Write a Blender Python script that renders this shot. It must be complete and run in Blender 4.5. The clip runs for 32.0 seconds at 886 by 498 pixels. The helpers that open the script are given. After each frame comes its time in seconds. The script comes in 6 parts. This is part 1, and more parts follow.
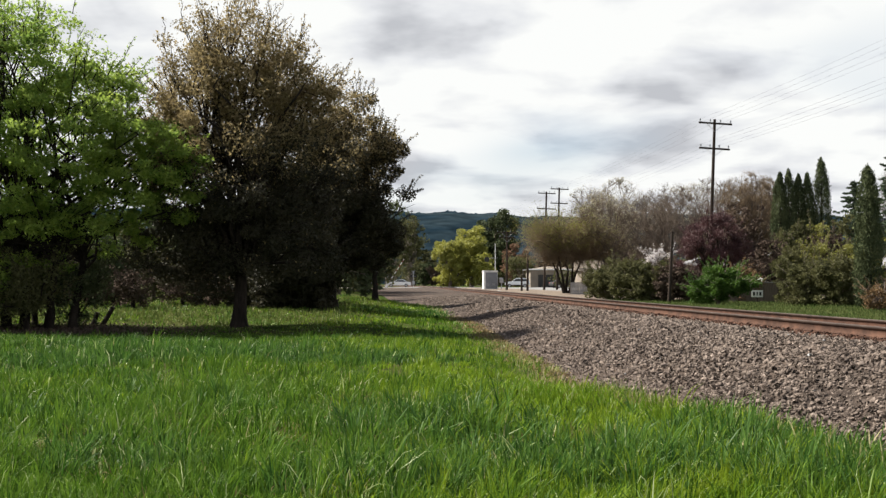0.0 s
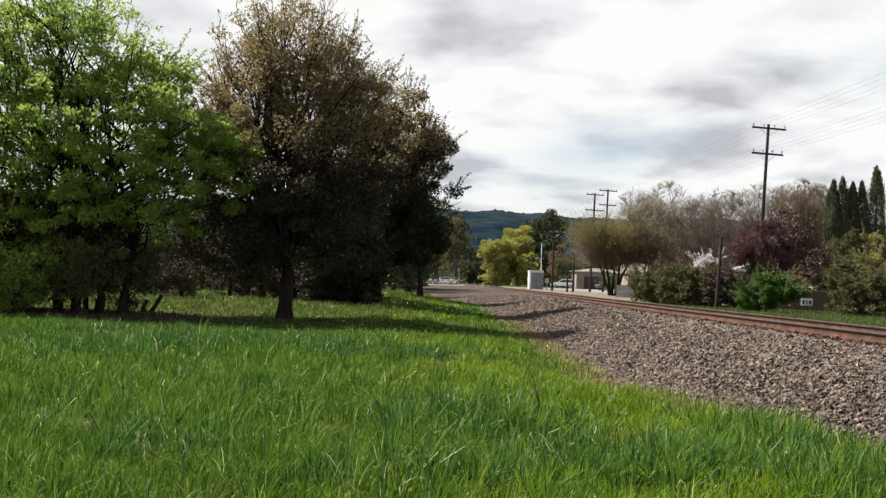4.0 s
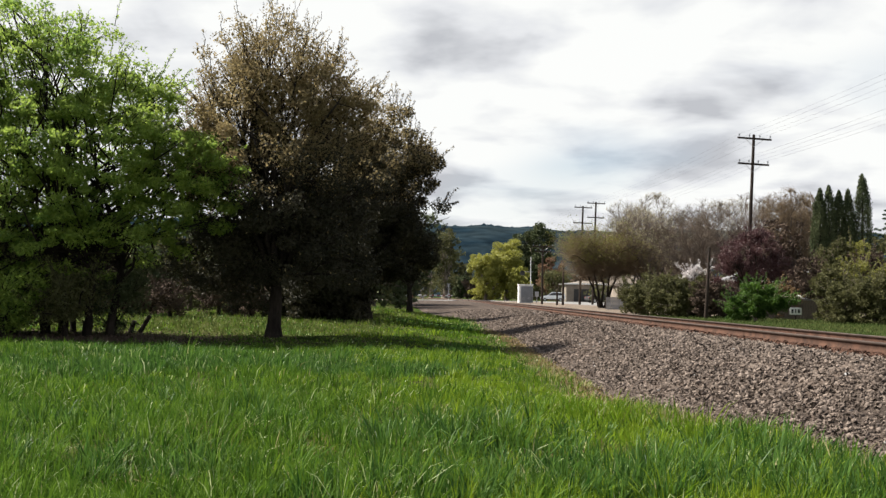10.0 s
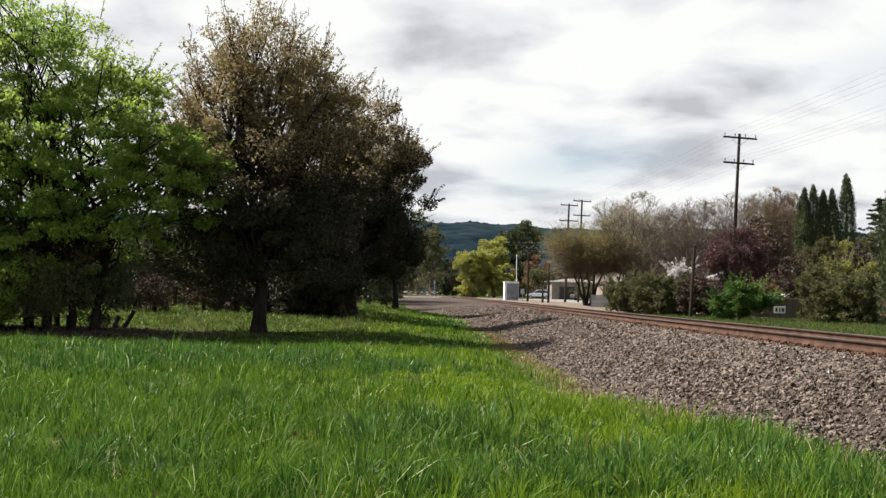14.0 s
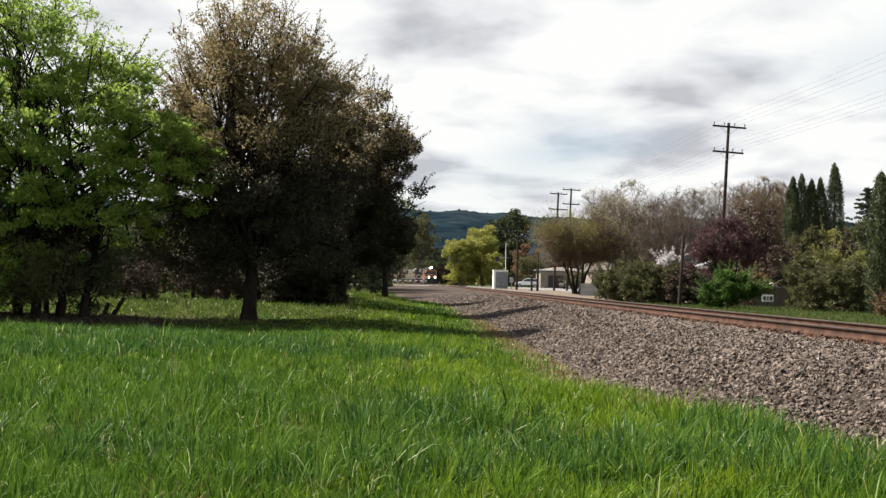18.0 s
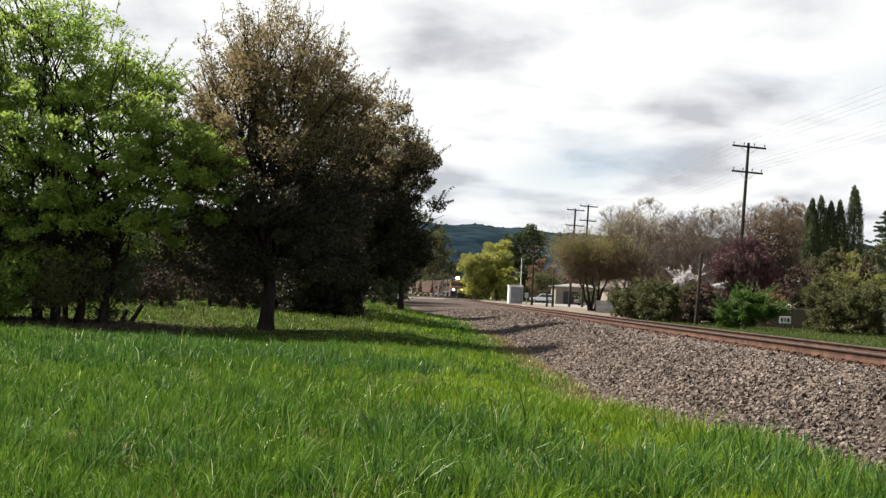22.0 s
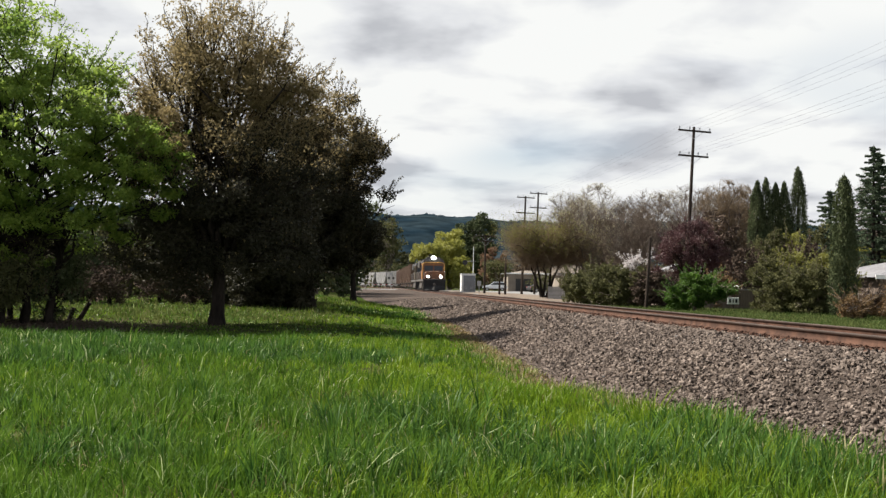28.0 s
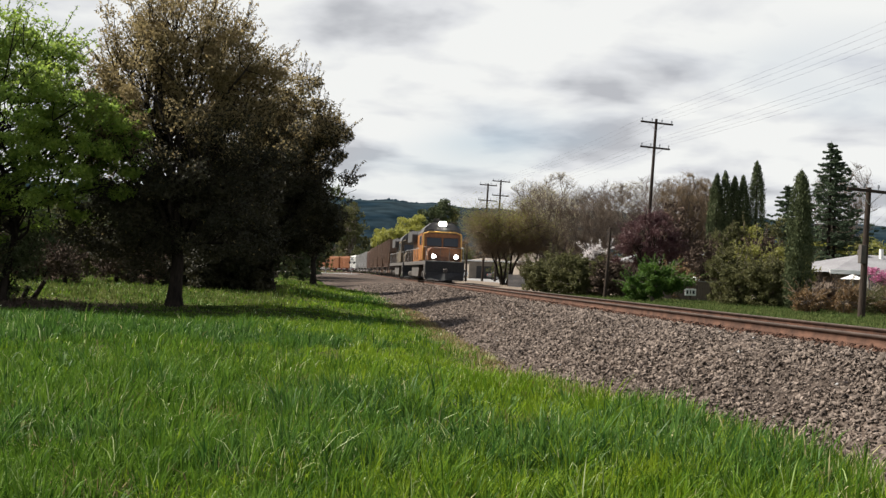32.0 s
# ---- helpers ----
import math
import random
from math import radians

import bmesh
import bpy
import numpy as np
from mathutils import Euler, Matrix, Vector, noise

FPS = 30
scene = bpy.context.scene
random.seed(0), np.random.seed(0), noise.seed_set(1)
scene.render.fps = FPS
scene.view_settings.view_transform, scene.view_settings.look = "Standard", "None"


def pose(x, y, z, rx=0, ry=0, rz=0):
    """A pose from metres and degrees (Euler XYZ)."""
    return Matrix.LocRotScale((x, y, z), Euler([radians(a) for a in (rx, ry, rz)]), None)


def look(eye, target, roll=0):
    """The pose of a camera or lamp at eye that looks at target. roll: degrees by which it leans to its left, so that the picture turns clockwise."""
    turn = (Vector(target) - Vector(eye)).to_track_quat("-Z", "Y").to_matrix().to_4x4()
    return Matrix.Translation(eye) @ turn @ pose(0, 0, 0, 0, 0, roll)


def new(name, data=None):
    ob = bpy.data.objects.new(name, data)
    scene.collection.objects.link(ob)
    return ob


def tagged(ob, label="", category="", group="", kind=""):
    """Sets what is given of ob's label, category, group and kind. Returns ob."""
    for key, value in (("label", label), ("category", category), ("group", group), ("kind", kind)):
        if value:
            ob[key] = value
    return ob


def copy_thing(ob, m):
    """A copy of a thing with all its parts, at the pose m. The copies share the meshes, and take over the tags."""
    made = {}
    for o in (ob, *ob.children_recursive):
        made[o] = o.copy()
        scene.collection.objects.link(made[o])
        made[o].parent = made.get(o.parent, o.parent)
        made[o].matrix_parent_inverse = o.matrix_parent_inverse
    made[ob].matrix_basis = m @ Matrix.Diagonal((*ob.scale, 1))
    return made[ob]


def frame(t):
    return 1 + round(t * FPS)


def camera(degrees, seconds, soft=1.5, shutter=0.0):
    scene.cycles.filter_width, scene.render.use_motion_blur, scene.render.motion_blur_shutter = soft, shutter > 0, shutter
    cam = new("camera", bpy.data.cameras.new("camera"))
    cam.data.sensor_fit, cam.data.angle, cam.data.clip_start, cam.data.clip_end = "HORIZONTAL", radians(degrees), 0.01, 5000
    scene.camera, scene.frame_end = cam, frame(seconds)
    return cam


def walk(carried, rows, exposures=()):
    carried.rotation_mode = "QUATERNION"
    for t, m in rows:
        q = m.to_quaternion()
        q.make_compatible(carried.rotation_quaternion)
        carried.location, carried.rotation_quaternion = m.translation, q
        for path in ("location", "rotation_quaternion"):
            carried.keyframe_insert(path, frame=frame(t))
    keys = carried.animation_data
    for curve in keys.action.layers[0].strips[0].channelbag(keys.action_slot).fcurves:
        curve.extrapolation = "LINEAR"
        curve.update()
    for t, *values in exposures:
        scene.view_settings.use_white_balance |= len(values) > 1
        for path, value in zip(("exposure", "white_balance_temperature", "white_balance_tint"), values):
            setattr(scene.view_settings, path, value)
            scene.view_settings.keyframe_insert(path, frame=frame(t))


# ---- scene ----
cam = camera(47.0, 32.0, 1.4)
# seconds, eye x y z, pitch, roll, yaw
PATH = [
    (0.0, 0.000, 0.000, 1.700, 1.93, -0.10, 0.00),
    (0.5, -0.013, -0.017, 1.697, 1.82, -0.96, 0.81),
    (1.0, 0.007, -0.011, 1.680, 1.92, -1.04, 1.82),
    (1.5, 0.027, -0.002, 1.682, 1.69, -1.43, 1.22),
    (2.0, 0.029, 0.003, 1.662, 1.24, -1.64, 1.66),
    (2.5, 0.021, -0.011, 1.678, 1.49, -1.71, 2.04),
    (4.5, 0.013, -0.000, 1.681, 1.78, -1.97, 2.64),
    (5.0, 0.015, 0.016, 1.688, 0.80, -1.86, 2.87),
    (5.5, 0.025, 0.025, 1.692, 1.40, -1.22, 3.30),
    (6.0, 0.015, 0.015, 1.677, 0.82, -1.57, 3.36),
    (6.5, 0.009, 0.009, 1.689, 1.73, -1.82, 2.77),
    (7.0, 0.030, 0.020, 1.690, 2.31, -1.53, 2.43),
    (7.5, 0.009, 0.005, 1.680, 2.10, -1.16, 2.04),
    (8.0, 0.018, -0.005, 1.693, 2.25, -0.82, 2.31),
    (8.5, 0.018, 0.011, 1.690, 1.67, -0.82, 2.49),
    (9.0, 0.024, 0.017, 1.701, 2.04, -1.10, 1.85),
    (9.5, 0.032, 0.012, 1.689, 2.52, -0.33, 2.02),
    (10.0, 0.046, 0.009, 1.700, 2.64, -0.85, 1.99),
    (10.5, 0.033, 0.017, 1.679, 1.80, -1.17, 1.41),
    (11.0, 0.025, 0.025, 1.679, 1.74, -1.24, 0.97),
    (11.5, 0.025, 0.033, 1.684, 1.72, -0.92, 0.75),
    (12.0, 0.025, 0.023, 1.684, 2.05, -0.79, 0.93),
    (12.5, 0.022, 0.005, 1.687, 1.92, -0.95, 1.63),
    (13.0, 0.041, 0.013, 1.695, 2.15, -0.76, 1.16),
    (13.5, 0.033, 0.000, 1.694, 2.16, -1.09, 1.19),
    (14.0, 0.049, 0.008, 1.689, 2.48, -1.19, 1.19),
    (14.5, 0.024, 0.013, 1.693, 2.71, -1.31, 1.40),
    (16.5, 0.022, -0.011, 1.681, 2.76, -1.73, 1.15),
    (17.0, 0.028, -0.002, 1.685, 2.80, -1.57, 0.97),
    (17.5, 0.021, -0.006, 1.676, 2.45, -1.79, 0.66),
    (18.0, -0.000, -0.010, 1.660, 1.85, -1.29, 0.56),
    (18.5, 0.038, -0.003, 1.692, 2.08, -1.28, 0.14),
    (19.0, -0.001, -0.004, 1.679, 1.73, -1.42, -0.53),
    (19.5, -0.043, -0.020, 1.667, 1.96, -1.58, -0.11),
    (20.0, -0.080, -0.021, 1.676, 1.83, -1.26, -0.28),
    (20.5, -0.100, -0.025, 1.682, 2.18, -1.65, 0.41),
    (21.0, -0.112, -0.030, 1.691, 2.78, -2.59, 1.38),
    (21.5, -0.103, -0.034, 1.687, 2.71, -2.32, 0.76),
    (22.0, -0.096, -0.028, 1.684, 2.57, -2.61, 1.36),
    (22.5, -0.096, -0.047, 1.691, 2.86, -2.63, 1.47),
    (23.0, -0.098, -0.044, 1.671, 3.16, -2.71, 0.81),
    (23.5, -0.092, -0.044, 1.691, 2.94, -2.58, 0.57),
    (24.0, -0.106, -0.042, 1.679, 3.31, -3.12, 0.14),
    (24.5, -0.098, -0.040, 1.672, 3.12, -2.59, 0.53),
    (25.0, -0.079, -0.031, 1.686, 3.09, -2.04, 0.13),
    (25.5, -0.088, -0.045, 1.680, 2.96, -1.79, -0.04),
    (26.0, -0.081, -0.048, 1.667, 2.51, -1.89, -0.98),
    (26.5, -0.057, -0.042, 1.654, 2.18, -1.48, -0.84),
    (28.5, -0.049, -0.024, 1.660, 2.04, -1.04, -1.36),
    (29.0, -0.035, -0.040, 1.670, 1.80, -1.35, -1.58),
    (29.5, -0.048, -0.029, 1.665, 1.48, -1.22, -1.92),
    (30.0, -0.041, -0.032, 1.657, 1.48, -1.35, -1.88),
    (30.5, -0.034, -0.022, 1.651, 1.37, -1.04, -2.72),
    (31.0, -0.037, -0.022, 1.652, 1.49, -1.34, -2.70),
    (31.5, -0.027, -0.024, 1.643, 1.39, -1.52, -2.65),
    (32.0, -0.029, -0.032, 1.657, 1.38, -2.26, -3.47),
]
EXPOSURES = [(0.0, 1.23), (18.0, 1.25), (21.0, 1.32), (25.0, 1.32), (28.0, 1.18), (32.0, 1.10)]
walk(cam, [(t, pose(x, y, z, 90 + p, r, w)) for t, x, y, z, p, r, w in PATH], EXPOSURES)

# ---------------------------------------------------------------- world and sun
SUN_EL, SUN_AZ = 50.0, -68.0          # degrees; azimuth from +y towards +x
world = bpy.data.worlds.new("world")
scene.world = world
world.use_nodes = True
wn, wl = world.node_tree.nodes, world.node_tree.links
wn.clear()


def wnode(kind, **kw):
    n = wn.new(kind)
    for k, v in kw.items():
        n.inputs[k].default_value = v
    return n


w_out = wn.new("ShaderNodeOutputWorld")
sky = wn.new("ShaderNodeTexSky")
sky.sky_type = "NISHITA"
sky.sun_disc = False
sky.sun_elevation = radians(SUN_EL)
sky.sun_rotation = radians(SUN_AZ)
sky_bg = wnode("ShaderNodeBackground", Strength=0.053)
wl.new(sky.outputs[0], sky_bg.inputs[0])
w_co = wn.new("ShaderNodeTexCoord")
w_sep = wn.new("ShaderNodeSeparateXYZ")
wl.new(w_co.outputs["Generated"], w_sep.inputs[0])


def wmath(op, a, b, c=None):
    n = wn.new("ShaderNodeMath")
    n.operation = op
    for i, v in enumerate((a, b, c)):
        if v is None:
            continue
        if isinstance(v, (int, float)):
            n.inputs[i].default_value = v
        else:
            wl.new(v, n.inputs[i])
    return n.outputs[0]


# the cloud deck is a plane overhead: directions are divided by their height
up = wmath("ADD", wmath("MAXIMUM", w_sep.outputs[2], 0.0), 0.16)
w_comb = wn.new("ShaderNodeCombineXYZ")
wl.new(wmath("DIVIDE", w_sep.outputs[0], up), w_comb.inputs[0])
wl.new(wmath("MULTIPLY", wmath("DIVIDE", w_sep.outputs[1], up), 1.0), w_comb.inputs[1])
w_noise = wnode("ShaderNodeTexNoise", Scale=2.3, Detail=5.0, Roughness=0.48, Distortion=0.2)
wl.new(w_comb.outputs[0], w_noise.inputs["Vector"])
w_big = wnode("ShaderNodeTexNoise", Scale=0.42, Detail=3.0, Roughness=0.5)
wl.new(w_comb.outputs[0], w_big.inputs["Vector"])
shade = wn.new("ShaderNodeValToRGB")
el = shade.color_ramp.elements
el[0].position, el[0].color = 0.34, (0.54, 0.555, 0.59, 1)
el[1].position, el[1].color = 0.56, (0.97, 0.98, 0.965, 1)
e = el.new(0.455)
e.color = (0.80, 0.815, 0.84, 1)
# thicker, greyer cloud towards the horizon
wl.new(wmath("ADD", w_noise.outputs[0], wmath("MULTIPLY", wmath("SUBTRACT", w_sep.outputs[2], 0.12), 0.38)), shade.inputs[0])
cloud_bg = wnode("ShaderNodeBackground", Strength=0.43)
wl.new(shade.outputs[0], cloud_bg.inputs[0])
cover = wn.new("ShaderNodeValToRGB")
ce = cover.color_ramp.elements
ce[0].position, ce[0].color = 0.54, (1, 1, 1, 1)
ce[1].position, ce[1].color = 0.68, (0.30, 0.30, 0.30, 1)
wl.new(w_big.outputs[0], cover.inputs[0])
thin = wmath("SUBTRACT", 1.0, wmath("MULTIPLY", wmath("MAXIMUM", wmath("SUBTRACT", w_sep.outputs[2], 0.30), 0.0), 2.4))
w_mix = wn.new("ShaderNodeMixShader")
wl.new(wmath("MULTIPLY", cover.outputs[0], wmath("MAXIMUM", thin, 0.12)), w_mix.inputs[0])
wl.new(sky_bg.outputs[0], w_mix.inputs[1])
wl.new(cloud_bg.outputs[0], w_mix.inputs[2])
wl.new(w_mix.outputs[0], w_out.inputs[0])

sun = new("sun", bpy.data.lights.new("sun", "SUN"))
sun.data.energy, sun.data.angle, sun.data.color = 5.0, radians(0.6), (1.0, 0.95, 0.86)
az = radians(SUN_AZ)
sun_from = Vector((math.sin(az) * math.cos(radians(SUN_EL)), math.cos(az) * math.cos(radians(SUN_EL)), math.sin(radians(SUN_EL))))
sun.matrix_world = look(sun_from * 60, (0, 0, 0))


# ---------------------------------------------------------------- materials
def material(name, c1, c2=None, scale=3.0, rough=0.8, metal=0.0, bump=0.0, bump_scale=None, fine=0.0, fine_scale=40.0,
             island=0.0, rand=0.0, translucent=0.0, coords="Object", stretch=(1, 1, 1), spec=0.5, dist=0.02):
    """Two colours mixed by a broad noise, darkened and lightened by a fine one, with relief from the fine noise."""
    m = bpy.data.materials.new(name)
    m.use_nodes = True
    nt = m.node_tree
    n, l = nt.nodes, nt.links
    bsdf = n["Principled BSDF"]
    bsdf.inputs["Roughness"].default_value = rough
    bsdf.inputs["Metallic"].default_value = metal
    bsdf.inputs["Specular IOR Level"].default_value = spec
    c2 = c2 or tuple(v * 0.75 for v in c1)
    tc = n.new("ShaderNodeTexCoord")
    mp = n.new("ShaderNodeMapping")
    mp.inputs["Scale"].default_value = stretch
    l.new(tc.outputs[coords], mp.inputs[0])
    nz = n.new("ShaderNodeTexNoise")
    nz.inputs["Scale"].default_value, nz.inputs["Detail"].default_value = scale, 4.0
    l.new(mp.outputs[0], nz.inputs["Vector"])
    rp = n.new("ShaderNodeMapRange")
    rp.inputs[1].default_value, rp.inputs[2].default_value = 0.35, 0.65
    l.new(nz.outputs[0], rp.inputs[0])
    fac = rp.outputs[0]
    if island or rand:
        src = n.new("ShaderNodeNewGeometry").outputs["Random Per Island"] if island else n.new("ShaderNodeObjectInfo").outputs["Random"]
        mx = n.new("ShaderNodeMix")
        mx.inputs[0].default_value = island or rand
        l.new(fac, mx.inputs[2])
        l.new(src, mx.inputs[3])
        fac = mx.outputs[0]
    mix = n.new("ShaderNodeMix")
    mix.data_type = "RGBA"
    mix.inputs[6].default_value, mix.inputs[7].default_value = (*c1, 1), (*c2, 1)
    l.new(fac, mix.inputs[0])
    col = mix.outputs[2]
    fz = None
    if fine or bump:
        fz = n.new("ShaderNodeTexNoise")
        fz.inputs["Scale"].default_value, fz.inputs["Detail"].default_value = bump_scale or fine_scale, 5.0
        l.new(mp.outputs[0], fz.inputs["Vector"])
    if fine:
        fr = n.new("ShaderNodeMapRange")
        fr.inputs[1].default_value, fr.inputs[2].default_value = 0.3, 0.7
        fr.inputs[3].default_value, fr.inputs[4].default_value = 1 - fine, 1 + fine
        l.new(fz.outputs[0], fr.inputs[0])
        ml = n.new("ShaderNodeMix")
        ml.data_type, ml.blend_type = "RGBA", "MULTIPLY"
        ml.inputs[0].default_value = 1.0
        l.new(col, ml.inputs[6])
        l.new(fr.outputs[0], ml.inputs[7])
        col = ml.outputs[2]
    l.new(col, bsdf.inputs["Base Color"])
    if bump:
        bp = n.new("ShaderNodeBump")
        bp.inputs["Strength"].default_value, bp.inputs["Distance"].default_value = bump, dist
        l.new(fz.outputs[0], bp.inputs["Height"])
        l.new(bp.outputs[0], bsdf.inputs["Normal"])
    if translucent:
        tr = n.new("ShaderNodeBsdfTranslucent")
        l.new(col, tr.inputs[0])
        ms = n.new("ShaderNodeMixShader")
        ms.inputs[0].default_value = translucent
        l.new(bsdf.outputs[0], ms.inputs[1])
        l.new(tr.outputs[0], ms.inputs[2])
        l.new(ms.outputs[0], n["Material Output"].inputs[0])
    return m


def glow(name, color, strength):
    m = bpy.data.materials.new(name)
    m.use_nodes = True
    b = m.node_tree.nodes["Principled BSDF"]
    b.inputs["Base Color"].default_value = (*color, 1)
    b.inputs["Emission Color"].default_value = (*color, 1)
    b.inputs["Emission Strength"].default_value = strength
    return m


def glass(name, color=(0.03, 0.04, 0.05), rough=0.06):
    m = bpy.data.materials.new(name)
    m.use_nodes = True
    b = m.node_tree.nodes["Principled BSDF"]
    b.inputs["Base Color"].default_value = (*color, 1)
    b.inputs["Roughness"].default_value = rough
    b.inputs["Specular IOR Level"].default_value = 0.8
    return m


M_SOIL = material("field_soil", (0.026, 0.046, 0.010), (0.050, 0.052, 0.020), 0.35, 1.0, bump=0.6, bump_scale=9.0, fine=0.3, spec=0.0)
M_GRASS = material("grass_blades", (0.014, 0.055, 0.005), (0.132, 0.222, 0.025), 2.2, 0.55, island=0.62, translucent=0.40, spec=0.10)
M_GRASS_LIME = material("lime_grass_blades", (0.069, 0.153, 0.008), (0.218, 0.288, 0.022), 1.6, 0.6, island=0.5, translucent=0.42, spec=0.1)
M_GRASS_DARK = material("weed_blades", (0.011, 0.050, 0.008), (0.112, 0.205, 0.038), 3.0, 0.5, island=0.65, translucent=0.38, spec=0.16)
# sun highlights on the grass, painted as pale blades
M_GRASS_GLINT = material("sun_glint_blades", (0.439, 0.477, 0.258), (0.229, 0.324, 0.086), 0.5, 0.5, island=0.6, translucent=0.35, spec=0.3)
M_GRASS_VERGE = material("verge_grass_blades", (0.035, 0.071, 0.016), (0.116, 0.128, 0.043), 0.5, 0.8, island=0.6, translucent=0.35, spec=0.1)
M_BRAMBLE = material("rusty_bramble", (0.189, 0.110, 0.053), (0.097, 0.070, 0.035), 1.0, 0.8, island=0.6, spec=0.1)
M_GRASS_DRY = material("dry_stems", (0.42, 0.38, 0.20), (0.26, 0.24, 0.09), 1.0, 0.7, island=0.7, translucent=0.3)
M_STRAW = material("dry_straw", (0.241, 0.178, 0.087), (0.133, 0.100, 0.046), 1.0, 0.8, island=0.7, translucent=0.2, spec=0.1)
M_DEADSTEM = material("dead_stems", (0.170, 0.125, 0.060), (0.220, 0.180, 0.085), 1.0, 0.8, island=0.7, translucent=0.2, spec=0.1)
M_GRASS_OLIVE = material("olive_grass_blades", (0.062, 0.095, 0.018), (0.149, 0.162, 0.051), 0.4, 0.7, island=0.6, translucent=0.35, spec=0.08)
M_BALLAST = material("ballast_bed", (0.090, 0.067, 0.053), (0.037, 0.028, 0.023), 0.6, 0.95, bump=1.0, bump_scale=18.0, fine=0.5, fine_scale=18.0, dist=0.05, spec=0.1)
M_STONE = material("ballast_stone", (0.225, 0.179, 0.150), (0.032, 0.024, 0.019), 4.0, 0.95, island=0.66, spec=0.12, fine=0.2, fine_scale=30.0)
M_DIRT = material("bare_dirt", (0.174, 0.137, 0.104), (0.120, 0.095, 0.075), 0.7, 0.95, bump=0.7, bump_scale=14.0, fine=0.3, fine_scale=14.0, spec=0.1)
M_RUSTSTONE = material("rust_stained_stone", (0.124, 0.066, 0.045), (0.037, 0.021, 0.016), 4.0, 0.95, island=0.6, spec=0.1, fine=0.2, fine_scale=30.0)
M_RAIL = material("rusty_steel", (0.098, 0.052, 0.036), (0.048, 0.028, 0.021), 3.0, 0.95, 0.0, bump=0.3, bump_scale=60.0, fine=0.25, spec=0.1)
M_RAILHEAD = material("rail_head", (0.080, 0.056, 0.045), (0.050, 0.036, 0.030), 2.0, 0.55, 0.3, fine=0.15, spec=0.2)
M_TIE = material("tie_wood", (0.056, 0.036, 0.025), (0.116, 0.071, 0.049), 3.0, 0.9, rand=0.4, bump=0.6, bump_scale=30.0, fine=0.3, stretch=(0.25, 1, 1))
M_ROAD = material("asphalt", (0.232, 0.224, 0.216), (0.166, 0.162, 0.158), 0.3, 0.9, bump=0.2, bump_scale=50.0, fine=0.15, spec=0.1)
M_BARK = material("oak_bark", (0.030, 0.024, 0.019), (0.015, 0.012, 0.010), 5.0, 0.95, bump=0.9, bump_scale=16.0, fine=0.35, stretch=(1, 1, 0.3), spec=0.1)
M_BARK_GREY = material("grey_bark", (0.24, 0.20, 0.165), (0.15, 0.12, 0.10), 4.0, 0.95, bump=0.6, bump_scale=18.0, fine=0.3, stretch=(1, 1, 0.3), spec=0.1)
M_TWIG = material("bare_twigs", (0.194, 0.155, 0.120), (0.100, 0.077, 0.061), 2.0, 0.9, island=0.5, spec=0.1)
M_TWIG_BROWN = material("brown_twigs", (0.235, 0.172, 0.108), (0.135, 0.100, 0.066), 2.0, 0.9, island=0.5, spec=0.1)
M_TWIG_PALE = material("pale_buds", (0.50, 0.46, 0.30), (0.34, 0.30, 0.18), 2.0, 0.9, island=0.5, translucent=0.2)
# oak leaves in two colours: crown shade in the dark, sunlight in the bronze
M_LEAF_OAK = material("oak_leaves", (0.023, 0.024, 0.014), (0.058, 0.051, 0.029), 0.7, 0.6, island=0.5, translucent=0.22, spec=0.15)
M_LEAF_OAK_LIT = material("oak_leaves_sunlit_bronze", (0.357, 0.278, 0.137), (0.133, 0.106, 0.053), 0.8, 0.65, island=0.65, translucent=0.5, spec=0.15)
M_LEAF_GREEN = material("spring_leaves", (0.344, 0.429, 0.082), (0.091, 0.177, 0.034), 0.6, 0.55, island=0.6, translucent=0.6, spec=0.2)
M_LEAF_WILLOW = material("willow_leaves", (0.352, 0.344, 0.060), (0.200, 0.204, 0.044), 0.35, 0.6, island=0.4, translucent=0.4)
M_LEAF_OLIVE = material("olive_leaves", (0.120, 0.116, 0.047), (0.061, 0.065, 0.026), 0.5, 0.7, island=0.5, translucent=0.35, spec=0.15)
M_LEAF_BUD = material("budding_leaves", (0.261, 0.259, 0.049), (0.128, 0.127, 0.037), 0.3, 0.65, island=0.5, translucent=0.45)
M_LEAF_PLUM = material("plum_leaves", (0.053, 0.019, 0.023), (0.097, 0.040, 0.037), 0.8, 0.6, island=0.5, translucent=0.25)
M_LEAF_BRIGHT = material("shrub_leaves", (0.088, 0.163, 0.020), (0.019, 0.051, 0.010), 0.8, 0.6, island=0.6, translucent=0.35, spec=0.25)
M_LEAF_DARK = material("cypress_foliage", (0.040, 0.056, 0.026), (0.095, 0.108, 0.050), 0.9, 0.8, island=0.5, translucent=0.15, spec=0.1)
M_LEAF_FIR = material("fir_foliage", (0.048, 0.072, 0.044), (0.085, 0.108, 0.062), 0.9, 0.8, island=0.4, translucent=0.15, spec=0.1)
M_REDBUD = material("pink_blossom", (0.52, 0.16, 0.30), (0.36, 0.10, 0.21), 2.0, 0.7, island=0.5, translucent=0.3)
M_BLOSSOM = material("blossom", (0.80, 0.76, 0.74), (0.62, 0.58, 0.58), 2.0, 0.7, island=0.5, translucent=0.3)
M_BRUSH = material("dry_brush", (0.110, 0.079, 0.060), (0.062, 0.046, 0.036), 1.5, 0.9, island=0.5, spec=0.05)
